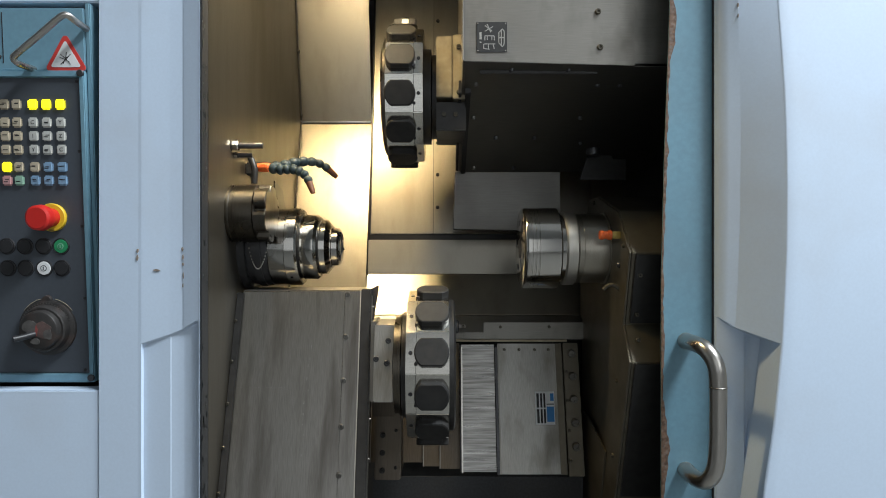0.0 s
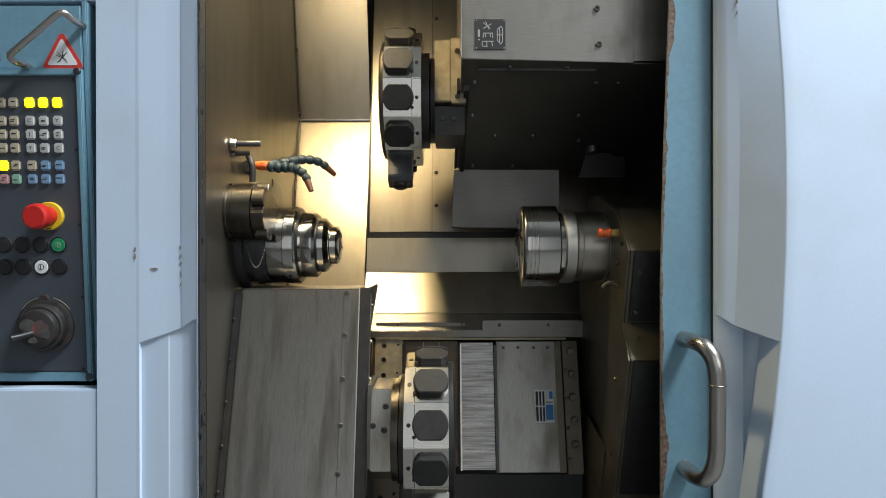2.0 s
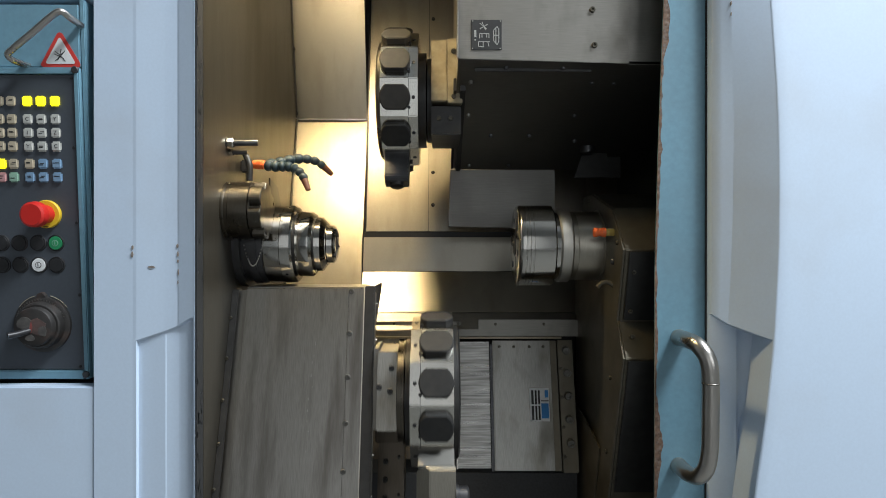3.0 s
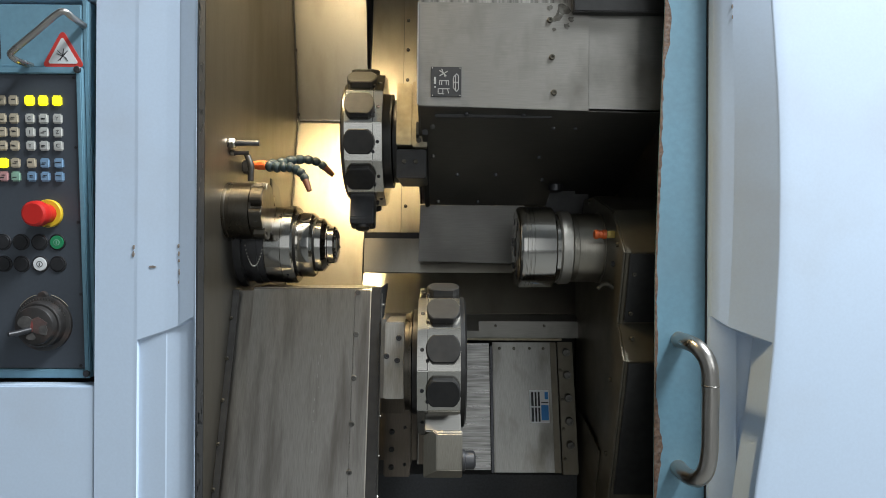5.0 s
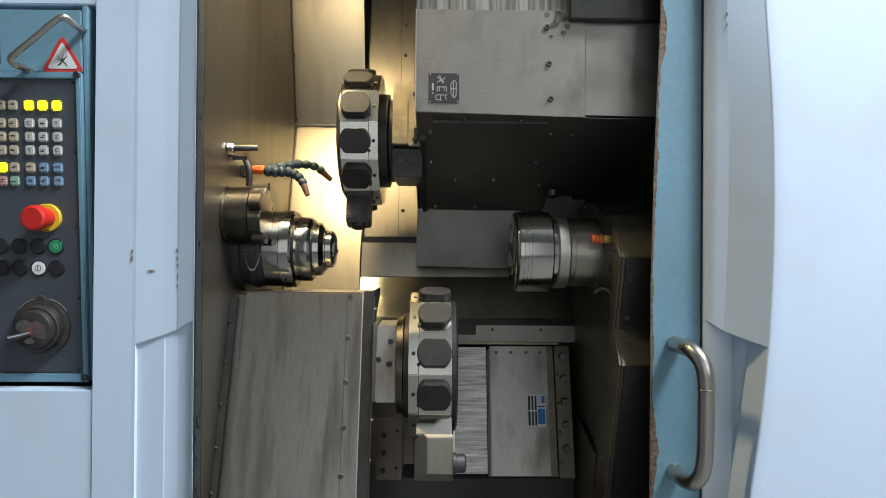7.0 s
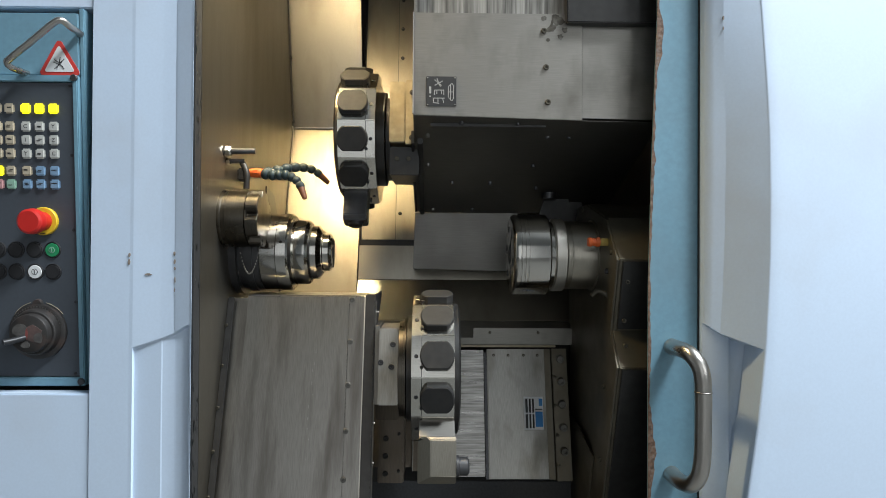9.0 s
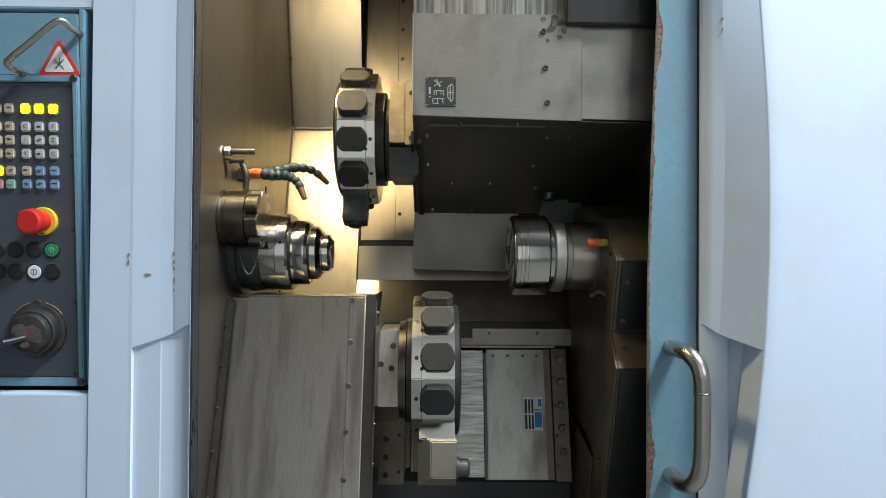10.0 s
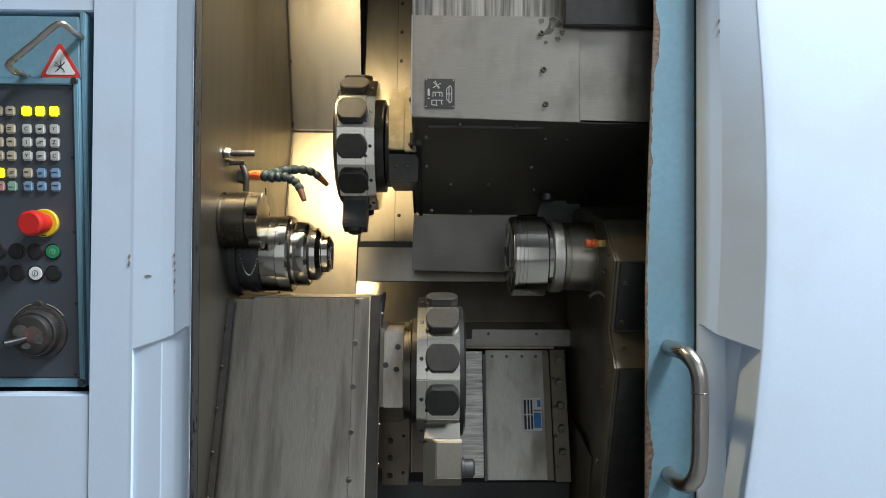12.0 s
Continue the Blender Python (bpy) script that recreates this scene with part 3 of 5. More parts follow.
def rail_strip():
    base = thing("guide_strip", (-0.05, 0.44, 1.07), "narrow steel guide strip with end screws", "guide strip")
    part("bar", box(-0.15, 0.052, 0.436, 0.452, 1.069, 1.078, 0.001), STEEL_H, base)
    part("shadow_lip", box(-0.15, 0.05, 0.440, 0.452, 1.062, 1.0685, 0.001), BLACKST, base)
    for x in (-0.1, 0.046):
        screw(base, (x, 0.436, 1.0735), 0.0032)
    rail = thing("rail_end_plate", (0.2, 0.428, 1.05), "steel end plate on the bed rail", "plate")
    part("plate", box(0.092, 0.334, 0.424, 0.429, 1.047, 1.084, 0.001), STEEL_H, rail)
    part("tab", box(0.045, 0.092, 0.424, 0.429, 1.047, 1.062, 0.001), STEEL_H, rail)
    for x in (0.13, 0.24):
        screw(rail, (x, 0.424, 1.074), 0.0034)
    part("stained_lip", box(-0.15, 0.28, 0.421, 0.428, 1.041, 1.0455, 0.0005), BRASSY, rail)


rail_strip()


# ---- left spindle ----
AY, AZ = 0.236, 1.2544


def left_spindle():
    base = thing("main_spindle", (LW, AY, AZ), "steel main spindle with a stepped collet chuck", "spindle")
    c = (0, AY, AZ)
    part("flange", turned([(LW, 0.083), (-0.366, 0.083), (-0.366, 0.072), (-0.352, 0.072), (-0.352, 0.077), (-0.338, 0.077), (-0.338, 0.0745), (-0.327, 0.0745)], c), DARKSTEEL, base, smooth=True)
    chuck = part("collet_chuck", turned([(-0.327, 0.05), (-0.327, 0.0715), (-0.325, 0.0735), (-0.296, 0.0740), (-0.2945, 0.0755), (-0.2765, 0.0755), (-0.2745, 0.0735), (-0.2725, 0.072), (-0.2725, 0.060), (-0.2695, 0.060), (-0.2695, 0.0625), (-0.2685, 0.0632), (-0.2440, 0.0632), (-0.2390, 0.0585), (-0.2380, 0.051), (-0.2360, 0.051), (-0.2350, 0.0527), (-0.2245, 0.0527), (-0.2165, 0.0415), (-0.2150, 0.0415), (-0.2150, 0.0355), (-0.2140, 0.0368), (-0.2035, 0.0368), (-0.2010, 0.034), (-0.2010, 0.030), (-0.1985, 0.028), (-0.1985, 0.012), (-0.215, 0.011)], c, seg=72), CHROME, base, at=c, smooth=True)
    part("dark_groove", turned([(-0.2725, 0.0615), (-0.2697, 0.0615)], c), BLACKST, chuck)
    part("dark_band", turned([(-0.2385, 0.0520), (-0.2362, 0.0520)], c), BLACKST, chuck)
    part("bore", turned([(-0.214, 0.0116), (-0.1980, 0.0116)], c, seg=24), BLACK, chuck)
    for k in range(3):
        a = math.radians(20 + 120 * k)
        bm = box(-0.2005, -0.1977, -0.0012, 0.0012, 0.011, 0.031, 0)
        bmesh.ops.rotate(bm, verts=bm.verts, cent=(0, 0, 0), matrix=Matrix.Rotation(a, 3, "X"))
        bmesh.ops.translate(bm, verts=bm.verts, vec=(0, AY, AZ))
        part("collet_slot", bm, BLACK, chuck)
    for k in range(6):
        a = math.radians(120 * k + 140)
        bm = turned([(0.0735, 0.0028), (0.0757, 0.0028)], (-0.285, 0, 0), "z", 12)
        bmesh.ops.rotate(bm, verts=bm.verts, cent=(0, 0, 0), matrix=Matrix.Rotation(a, 3, "X"))
        bmesh.ops.translate(bm, verts=bm.verts, vec=(0, AY, AZ))
        part("spanner_hole", bm, BLACK, chuck)
    return base, chuck


spindle_base, spindle_chuck = left_spindle()


def parts_catcher():
    """A short drum with scalloped end, mounted on the side wall."""
    y, z = 0.141, 1.3140
    base = thing("scalloped_drum", (LW, y, z), "dark steel drum with a scalloped end on the side wall", "drum")
    part("drum", turned([(LW, 0.0525), (LW + 0.004, 0.0525), (LW + 0.006, 0.0505), (LW + 0.012, 0.0505), (LW + 0.013, 0.0515), (-0.333, 0.0515), (-0.332, 0.047), (-0.329, 0.047)], (0, y, z)), OILED, base, smooth=True)
    bm = bmesh.new()
    n = 72
    rings = []
    for x, grow in ((-0.331, 1.0), (-0.3110, 1.0), (-0.3095, 0.97)):
        ring = []
        for k in range(n):
            a = 2 * math.pi * k / n
            r = 0.0513 * grow - 0.010 * max(0.0, math.cos(6 * a + 0.9)) ** 3
            ring.append(bm.verts.new((x, y + r * math.cos(a), z + r * math.sin(a))))
        rings.append(ring)
    bm.faces.new(rings[0])
    bm.faces.new(rings[-1])
    for a, b in zip(rings, rings[1:]):
        for k in range(n):
            bm.faces.new((a[k], a[(k + 1) % n], b[(k + 1) % n], b[k]))
    part("scalloped_cap", bm, OILED, base)
    # hanging chain
    chain = thing("ball_chain", (-0.335, 0.10, 1.262), "thin steel chain hanging below the drum", "chain")
    for k in range(22):
        t = k / 21
        x = -0.352 + 0.036 * t
        zz = 1.262 - 0.048 * math.sin(math.pi * t) ** 0.8
        bm = bmesh.new()
        bmesh.ops.create_icosphere(bm, subdivisions=1, radius=0.0013, matrix=Matrix.Translation((x, 0.135, zz)) @ Matrix.Diagonal((1, 1, 1.5, 1)))
        part("link", bm, STEEL_H, chain, smooth=True)
    # deflector behind the drum
    flap = thing("deflector_plate", (-0.31, 0.27, 1.34), "small bent sheet deflector above the chuck", "plate")
    part("sheet", prism([(0.24, 1.325), (0.33, 1.33), (0.30, 1.372), (0.24, 1.385)], "x", -0.334, -0.331, 0.0006), BLACKST, flap)


parts_catcher()


def coolant_hoses():
    base = thing("coolant_hose", (LW, 0.20, 1.40), "blue-grey jointed coolant hoses with orange valve and brown nozzles", "coolant hose")
    part("wall_block", box(LW, -0.362, 0.205, 0.235, 1.392, 1.416, 0.003), BLACKST, base)
    part("bracket", tube([(-0.362, 0.18, 1.425), (-0.352, 0.175, 1.40), (-0.352, 0.175, 1.372)], 0.006), BLACKST, base, smooth=True)
    valve = part("valve", turned([(-0.352, 0.007), (-0.342, 0.009), (-0.330, 0.009), (-0.328, 0.0075), (-0.318, 0.0085)], (0, 0.19, 1.4045)), ORANGE, base, smooth=True)
    part("valve_lever", box(-0.342, -0.332, 0.178, 0.186, 1.402, 1.409, 0.001), ORANGE, valve)
    runs = [
        [(-0.326, 0.19, 1.404), (-0.305, 0.185, 1.399), (-0.286, 0.182, 1.401), (-0.268, 0.180, 1.397), (-0.254, 0.177, 1.385), (-0.246, 0.172, 1.366)],
        [(-0.326, 0.205, 1.406), (-0.304, 0.215, 1.412), (-0.281, 0.23, 1.421), (-0.258, 0.245, 1.424), (-0.238, 0.255, 1.418), (-0.222, 0.262, 1.403)],
    ]
    for pts in runs:
        v = [Vector(p) for p in pts]
        line = []
        for i in range(len(v) - 1):
            for k in range(3):
                line.append(v[i].lerp(v[i + 1], k / 3))
        line.append(v[-1])
        n = len(line)
        for i in range(0, n - 2, 2):
            a, b = line[i], line[min(i + 2, n - 1)]
            r = 0.0105 - 0.0034 * i / n
            part("hose_joint", tube([a, a.lerp(b, 0.35), a.lerp(b, 0.7), b], lambda t, r=r: r * (0.72 + 0.34 * math.sin(math.pi * min(1, t * 1.15)) ** 0.7), 14), HOSE, base, smooth=True)
        d = (v[-1] - v[-2]).normalized()
        part("nozzle", tube([v[-1] - d * 0.011, v[-1] + d * 0.004, v[-1] + d * 0.013], lambda t: 0.0068 - 0.0022 * t, 12), NOZZLE, base, "brown tapered nozzle", smooth=True)
    pin = thing("wall_stud", (LW, 0.13, 1.436), "steel stud with nut screwed into the side wall", "stud")
    part("nut", turned([(LW + 0.001, 0.0075), (LW + 0.003, 0.009), (LW + 0.011, 0.009), (LW + 0.013, 0.0075)], (0, 0.13, 1.436), seg=6), GROUND, pin)
    part("collar", turned([(LW, 0.0095), (LW + 0.001, 0.0095)], (0, 0.13, 1.436), seg=16), DARKSTEEL, pin)
    part("shank", turned([(LW + 0.01, 0.0055), (-0.324, 0.0055), (-0.323, 0.005)], (0, 0.13, 1.436), seg=16), DARKSTEEL, pin, smooth=True)
    pin2 = thing("small_stud", (LW, 0.14, 1.420), "short steel stud in the side wall", "stud")
    part("shank", turned([(LW, 0.004), (-0.345, 0.004)], (0, 0.14, 1.420), seg=12), DARKSTEEL, pin2, smooth=True)
    part("nut", turned([(LW + 0.001, 0.006), (LW + 0.008, 0.006)], (0, 0.14, 1.420), seg=6), GROUND, pin2)


coolant_hoses()


# ---- right (counter) spindle ----
TX = 0.318


def right_spindle():
    base = thing("counter_spindle", (TX, AY, AZ - 0.003), "polished steel counter spindle chuck facing the main spindle", "spindle")
    c = (0, AY, AZ - 0.003)
    part("spindle_nose", turned([(0.2545, 0.060), (0.2545, 0.066), (0.256, 0.0672), (0.2645, 0.0672), (0.265, 0.0665), (0.2662, 0.0672), (0.311, 0.0672), (0.312, 0.070), (TX, 0.070)], c, seg=64), STEEL, base, smooth=True)
    chuck = part("chuck", turned([(0.1515, 0.02), (0.1515, 0.072), (0.1535, 0.0765), (0.158, 0.0795), (0.164, 0.0795), (0.1645, 0.0785), (0.1662, 0.0785), (0.1667, 0.0795), (0.171, 0.0795), (0.1715, 0.0785), (0.1732, 0.0785), (0.1737, 0.0795), (0.178, 0.0795), (0.1785, 0.0785), (0.1800, 0.0785), (0.1805, 0.0795), (0.2195, 0.0795), (0.2225, 0.0765), (0.2225, 0.066), (0.2330, 0.066)], c, seg=80), CHROME, base, at=c, smooth=True)
    part("satin_ring", turned([(0.2320, 0.066), (0.2320, 0.069), (0.2345, 0.0716), (0.2525, 0.0716), (0.2543, 0.0700), (0.2543, 0.066)], c, seg=80), SATINED, base, "satin steel ring", smooth=True)
    part("bore", turned([(0.1508, 0.0195), (0.1520, 0.0195)], c, seg=32), BLACK, chuck)
    for k in range(6):
        a = math.radians(60 * k + 15)
        u, v = 0.052 * math.cos(a), 0.052 * math.sin(a)
        part("bolt_hole", turned([(0.1509, 0.0062), (0.152, 0.0062)], (0, c[1] + u, c[2] + v), seg=16), BLACK, chuck)
    for k in range(3):
        bm = box(0.1509, 0.152, -0.003, 0.003, 0.024, 0.066, 0)
        bmesh.ops.rotate(bm, verts=bm.verts, cent=(0, 0, 0), matrix=Matrix.Rotation(math.radians(120 * k + 35), 3, "X"))
        bmesh.ops.translate(bm, verts=bm.verts, vec=c)
        part("face_slot", bm, BLACKST, chuck)
    head = thing("counter_headstock", (0.37, 0.133, 0.31), "dark steel headstock housing of the counter spindle", "headstock")
    part("housing", prism([(0.30, 0.31), (0.146, 0.80), (0.056, 1.059), (0.095, 1.1188), (0.056, 1.2436), (0.130, 1.319), (0.277, 1.3565), (0.36, 1.3565), (0.442, 1.20), (0.442, 0.31)], "x", TX, 0.468, 0.001), CAST, head)
    # two black sheets paint the shade on the facets that face down
    part("front_plate", sheet((0.089, 1.1215), (0.0525, 1.2405), TX + 0.006, 0.468, 0.0025), BLACKST, head)
    part("lower_facet_shade", sheet((0.142, 0.80), (0.0525, 1.0565), TX + 0.004, 0.468, 0.0025), BLACKST, head)
    part("side_plate", prism([(0.277, 1.354), (0.130, 1.3165), (0.058, 1.2436), (0.097, 1.1188), (0.058, 1.059), (0.148, 0.80), (0.205, 0.62), (0.302, 0.62), (0.228, 0.865), (0.195, 0.972), (0.183, 1.0175), (0.438, 1.0965), (0.438, 1.2), (0.355, 1.354)], "x", TX - 0.004, TX - 0.0005, 0.0005), CAST, head)
    part("access_plate", prism([(0.438, 0.5), (0.33, 0.5), (0.239, 0.76), (0.204, 0.862), (0.32, 0.888), (0.438, 0.895)], "x", TX - 0.0075, TX - 0.0045, 0.0008), CAST, head)
    for p in ((0.334, 0.0655, 1.2055), (0.334, 0.084, 1.137), (0.334, 0.0745, 1.095)):
        screw(head, p, 0.004)
    for y, z in ((0.133, 1.012), (0.16, 0.87), (0.30, 1.345), (0.09, 1.256)):
        screw(head, (TX - 0.004, y, z), 0.0042, "x", out=-1)
    fit = thing("air_fitting", (TX, 0.12, 1.275), "orange plastic plug in a brass elbow fitting", "fitting")
    part("plug", turned([(0.2785, 0.0075), (0.2805, 0.0085), (0.2845, 0.0085), (0.2865, 0.007), (0.2925, 0.007), (0.2935, 0.0085), (0.2995, 0.0085)], (0, 0.118, 1.2750), seg=20), ORANGE, fit, "orange plastic plug", smooth=True)
    part("elbow", box(0.299, TX, 0.111, 0.125, 1.2685, 1.2815, 0.002), BRASS, fit, "stained brass elbow")
    nip = thing("grease_nipple", (TX, 0.12, 1.223), "small bright steel nipple on the headstock", "fitting")
    part("nipple", turned([(0.309, 0.004), (0.311, 0.0055), (TX, 0.0055)], (0, 0.118, 1.2225), seg=14), DARKSTEEL, nip, smooth=True)
    pipe = thing("bent_pipe", (TX, 0.13, 1.18), "short bent steel pipe below the nipple", "pipe")
    part("pipe", tube([(0.289, 0.13, 1.177), (0.296, 0.128, 1.184), (0.304, 0.126, 1.186), (0.312, 0.124, 1.182), (TX, 0.122, 1.176)], 0.0042), HEAD, pipe, smooth=True)
    return chuck


counter_chuck = right_spindle()


# ---- turrets ----
SIDE = 0.0685
APO = SIDE / 2 / math.tan(math.radians(15))
RC = SIDE / 2 / math.sin(math.radians(15))


def around(bm, e, c):
    """Turns a shape built at the front (facing -y, axis x through the origin) to the elevation e and moves it to c."""
    bmesh.ops.rotate(bm, verts=bm.verts, cent=(0, 0, 0), matrix=Matrix.Rotation(-math.radians(e), 3, "X"))
    bmesh.ops.translate(bm, verts=bm.verts, vec=c)
    return bm


def cap_shape(x, r=0.0288):
    """A round plug with flats above and below, standing proud of the turret face."""
    bm = bmesh.new()
    rings = []
    for y, g in ((-APO - 0.013, 0.93), (-APO - 0.0115, 1.0), (-APO + 0.001, 1.0)):
        ring = []
        for k in range(40):
            a = 2 * math.pi * k / 40
            u, v = r * g * math.cos(a), r * g * math.sin(a)
            ring.append(bm.verts.new((x + u * 0.98, y, max(-0.0228 * g, min(0.0228 * g, v)))))
        rings.append(ring)
    bm.faces.new(rings[0])
    bm.faces.new(rings[-1])
    for a, b in zip(rings, rings[1:]):
        for k in range(40):
            bm.faces.new((a[k], a[(k + 1) % 40], b[(k + 1) % 40], b[k]))
    return bm


def turret(parent, c, x0, x1, flip, tilt, skip):
    """The indexing disc. x0..x1: the faceted body; flip: +1 when its neck is to the right. skip: stations that carry a tool."""
    edge = [(RC * math.cos(math.radians(15 + 30 * k - tilt)), RC * math.sin(math.radians(15 + 30 * k - tilt))) for k in range(12)]
    body = part("turret_disc", prism([(c[1] + u, c[2] + v) for u, v in edge], "x", x0, x1, 0.0012), GROUND, parent, "twelve-sided ground steel turret disc", at=c)
    mid = (x0 + x1) / 2 - flip * 0.0070
    out = x0 - 0.010 if flip > 0 else x1 + 0.011
    inn = x0 + 0.001 if flip > 0 else x1 - 0.001
    part("rim_plate", turned(sorted([(out, 0.110), (out + flip * 0.003, 0.116), (inn, 0.116)]), c, seg=64), OILED if flip > 0 else BLACKST, body, "round rim plate of dark polished steel", smooth=True)
    nk0, nk1 = (x1 - 0.001, x1 + 0.014) if flip > 0 else (x0 - 0.010, x0 + 0.001)
    part("inner_ring", turned([(nk0, 0.094), (nk1, 0.094)], c, seg=64), BLACKST, body, smooth=True)
    seam = x1 - 0.017 if flip > 0 else x0 + 0.017
    for k in range(12):
        e = tilt + 30 * k
        pad = box(x0 + 0.0006, seam - 0.0005, -APO - 0.0011, -APO + 0.001, -SIDE * 0.494, SIDE * 0.494, 0.0006) if flip > 0 else box(seam + 0.0005, x1 - 0.0006, -APO - 0.0011, -APO + 0.001, -SIDE * 0.494, SIDE * 0.494, 0.0006)
        part("face_pad", around(pad, e, (0, c[1], c[2])), GROUND, body)
        line = box(seam - 0.0004, seam + 0.0004, -APO - 0.0003, -APO + 0.001, -SIDE * 0.48, SIDE * 0.48, 0)
        part("seam", around(line, e, (0, c[1], c[2])), BLACKST, body)
        sx = x1 - 0.008 if flip > 0 else x0 + 0.008
        part("set_screw", around(turned([(-APO - 0.0008, 0.0034), (-APO + 0.001, 0.0034)], (sx, 0, 0), "y", 12), e, (0, c[1], c[2])), BLACK, body)
        part("drive_pin", around(turned([(-APO - 0.004, 0.003), (-APO + 0.001, 0.003)], (mid + flip * 0.0255, 0, -0.018), "y", 10), e, (0, c[1], c[2])), BLACK, body)
        if k not in skip:
            part("cap", around(cap_shape(mid), e, (0, c[1], c[2])), CAP, body, "dark plastic station cap", smooth=True)
    return body, mid


LC = (0.0, 0.138, 1.0424)   # centre of the lower disc, raised
UC = (-0.08, 0.276, 1.5566)  # centre of the upper disc, at the start


def lower_turret():
    base = thing("lower_turret", (-0.10, 0.138, 1.0424), "lower tool turret with twelve capped stations and one tool holder", "turret")
    # the faceted body stands between the carriage and the bed plates
    x0, x1 = -0.0605, 0.0105
    body, mid = turret(base, LC, x0, x1, -1, 18.0, (10,))
    e = 18.0 + 300.0
    hold = part("tool_holder", around(prism([(-APO + 0.001, -0.027), (-APO + 0.001, 0.027), (-APO - 0.034, 0.027), (-APO - 0.034, -0.027)], "x", mid - 0.029, mid + 0.029, 0.002), e, (0, LC[1], LC[2])), STEEL_D, body, "steel adapter on the turret face")
    block = prism([(-APO - 0.036, -0.030), (-APO - 0.036, 0.034), (-APO - 0.043, 0.034), (-APO - 0.083, -0.006), (-APO - 0.083, -0.030)], "x", mid - 0.031, mid + 0.031, 0)
    cut = bmesh.ops.bisect_plane(block, geom=block.verts[:] + block.edges[:] + block.faces[:], plane_co=(mid - 0.010, -APO - 0.063, 0.014), plane_no=(-0.60, -0.566, 0.566), clear_outer=True)
    bmesh.ops.contextual_create(block, geom=[g for g in cut["geom_cut"] if isinstance(g, bmesh.types.BMEdge)])
    part("tool_block", around(bevelled(block, 0.0018), e, (0, LC[1], LC[2])), STEEL, hold, "bright steel live tool block with a slanted side")
    tx = mid + 0.031
    part("collet_nut", around(turned([(tx, 0.017), (tx + 0.004, 0.017), (tx + 0.005, 0.0145), (tx + 0.018, 0.0145), (tx + 0.021, 0.011), (tx + 0.021, 0.006)], (0, -APO - 0.066, -0.004), seg=24), e, (0, LC[1], LC[2])), DARKSTEEL, hold, "dark steel collet nut", smooth=True)
    part("neck", turned([(-0.0850, 0.083), (-0.0840, 0.087), (-0.0760, 0.087), (-0.0755, 0.091), (-0.0722, 0.091)], LC, seg=64), OILED, base, smooth=True)
    part("mount_block", prism([(0.085, 0.985), (0.120, 1.115), (0.22, 1.115), (0.22, 0.985)], "x", -0.1215, -0.0855, 0.002), BEDST, base)
    part("mount_plate", prism([(0.112, 0.98), (0.140, 1.118), (0.23, 1.118), (0.23, 0.98)], "x", -0.1305, -0.1220, 0.001), STEEL_D, base)
    part("mount_foot", prism([(0.1745, 0.818), (0.205, 0.94), (0.26, 0.94), (0.26, 0.818)], "x", -0.1285, -0.0790, 0.002), STAINED, base)
    for z in (0.835, 0.866, 0.897):
        screw(base, (-0.114, 0.17 + (z - 0.80) * 0.25, z), 0.0052, mat=BLACKST)
    for z in (0.84, 0.905):
        screw(base, (-0.089, 0.17 + (z - 0.80) * 0.25, z), 0.003, mat=BLACKST)
    part("mount_column", box(-0.135, -0.09, 0.20, 0.26, 0.93, 1.0, 0.002), STAINED, base)
    for x, z in ((-0.0985, 1.050), (-0.1175, 1.057), (-0.0965, 1.088)):
        screw(base, (x, 0.085 + (z - 0.985) * 0.269, z), 0.0052, mat=DARKSTEEL)
    return base, body


def upper_turret():
    base = thing("upper_turret", (0.0, 0.276, 1.5566), "upper tool turret with dark station caps and a black tool holder", "turret")
    x0, x1 = -0.1065, -0.0370
    body, mid = turret(base, UC, x0, x1, 1, -9.5, (4,))
    e = -9.5 + 120
    hold = part("tool_holder", around(prism([(-APO + 0.001, -0.024), (-APO + 0.001, 0.024), (-APO - 0.050, 0.024), (-APO - 0.058, 0.016), (-APO - 0.058, -0.016), (-APO - 0.05, -0.024)], "x", mid - 0.023, mid + 0.023, 0.002), e, (0, UC[1], UC[2])), DARKSTEEL, body, "black steel tool holder")
    part("tool_nose", around(turned([(-APO - 0.066, 0.008), (-APO - 0.064, 0.013), (-APO - 0.057, 0.014)], (mid, 0, 0), "y", 20), e, (0, UC[1], UC[2])), BLACKST, hold, smooth=True)
    part("bright_insert", around(box(mid - 0.007, mid + 0.007, -APO - 0.049, -APO - 0.02, -0.0255, -0.0235, 0.001), e, (0, UC[1], UC[2])), WHITE, hold)
    part("neck", turned([(-0.0215, 0.081), (-0.0205, 0.083), (-0.0120, 0.083)], UC, seg=64), BLACKST, base, smooth=True)
    part("mount_block", prism([(0.175, 1.534), (0.195, 1.655), (0.38, 1.655), (0.38, 1.534)], "x", -0.0125, 0.018, 0.002), BRASSY, base, "oil-stained steel mount block")
    part("mount_plate", prism([(0.172, 1.530), (0.193, 1.658), (0.30, 1.658), (0.30, 1.530)], "x", 0.0182, 0.046, 0.0015), BRASSY, base)
    part("lower_mount", box(-0.0125, 0.044, 0.19, 0.36, 1.474, 1.5285, 0.002), BLACKST, base)
    for z in (1.543, 1.632):
        screw(base, (0.030, 0.172 + (z - 1.53) * 0.164, z), 0.005)
    for x in (0.002, 0.024):
        screw(base, (x, 0.19, 1.505), 0.0045)
    return base, body


low_turret, low_disc = lower_turret()
up_turret, up_disc = upper_turret()


# ---- sliding covers ----
def slope_y(z):
    return 0.165 - (1.1712 - z) * 0.312


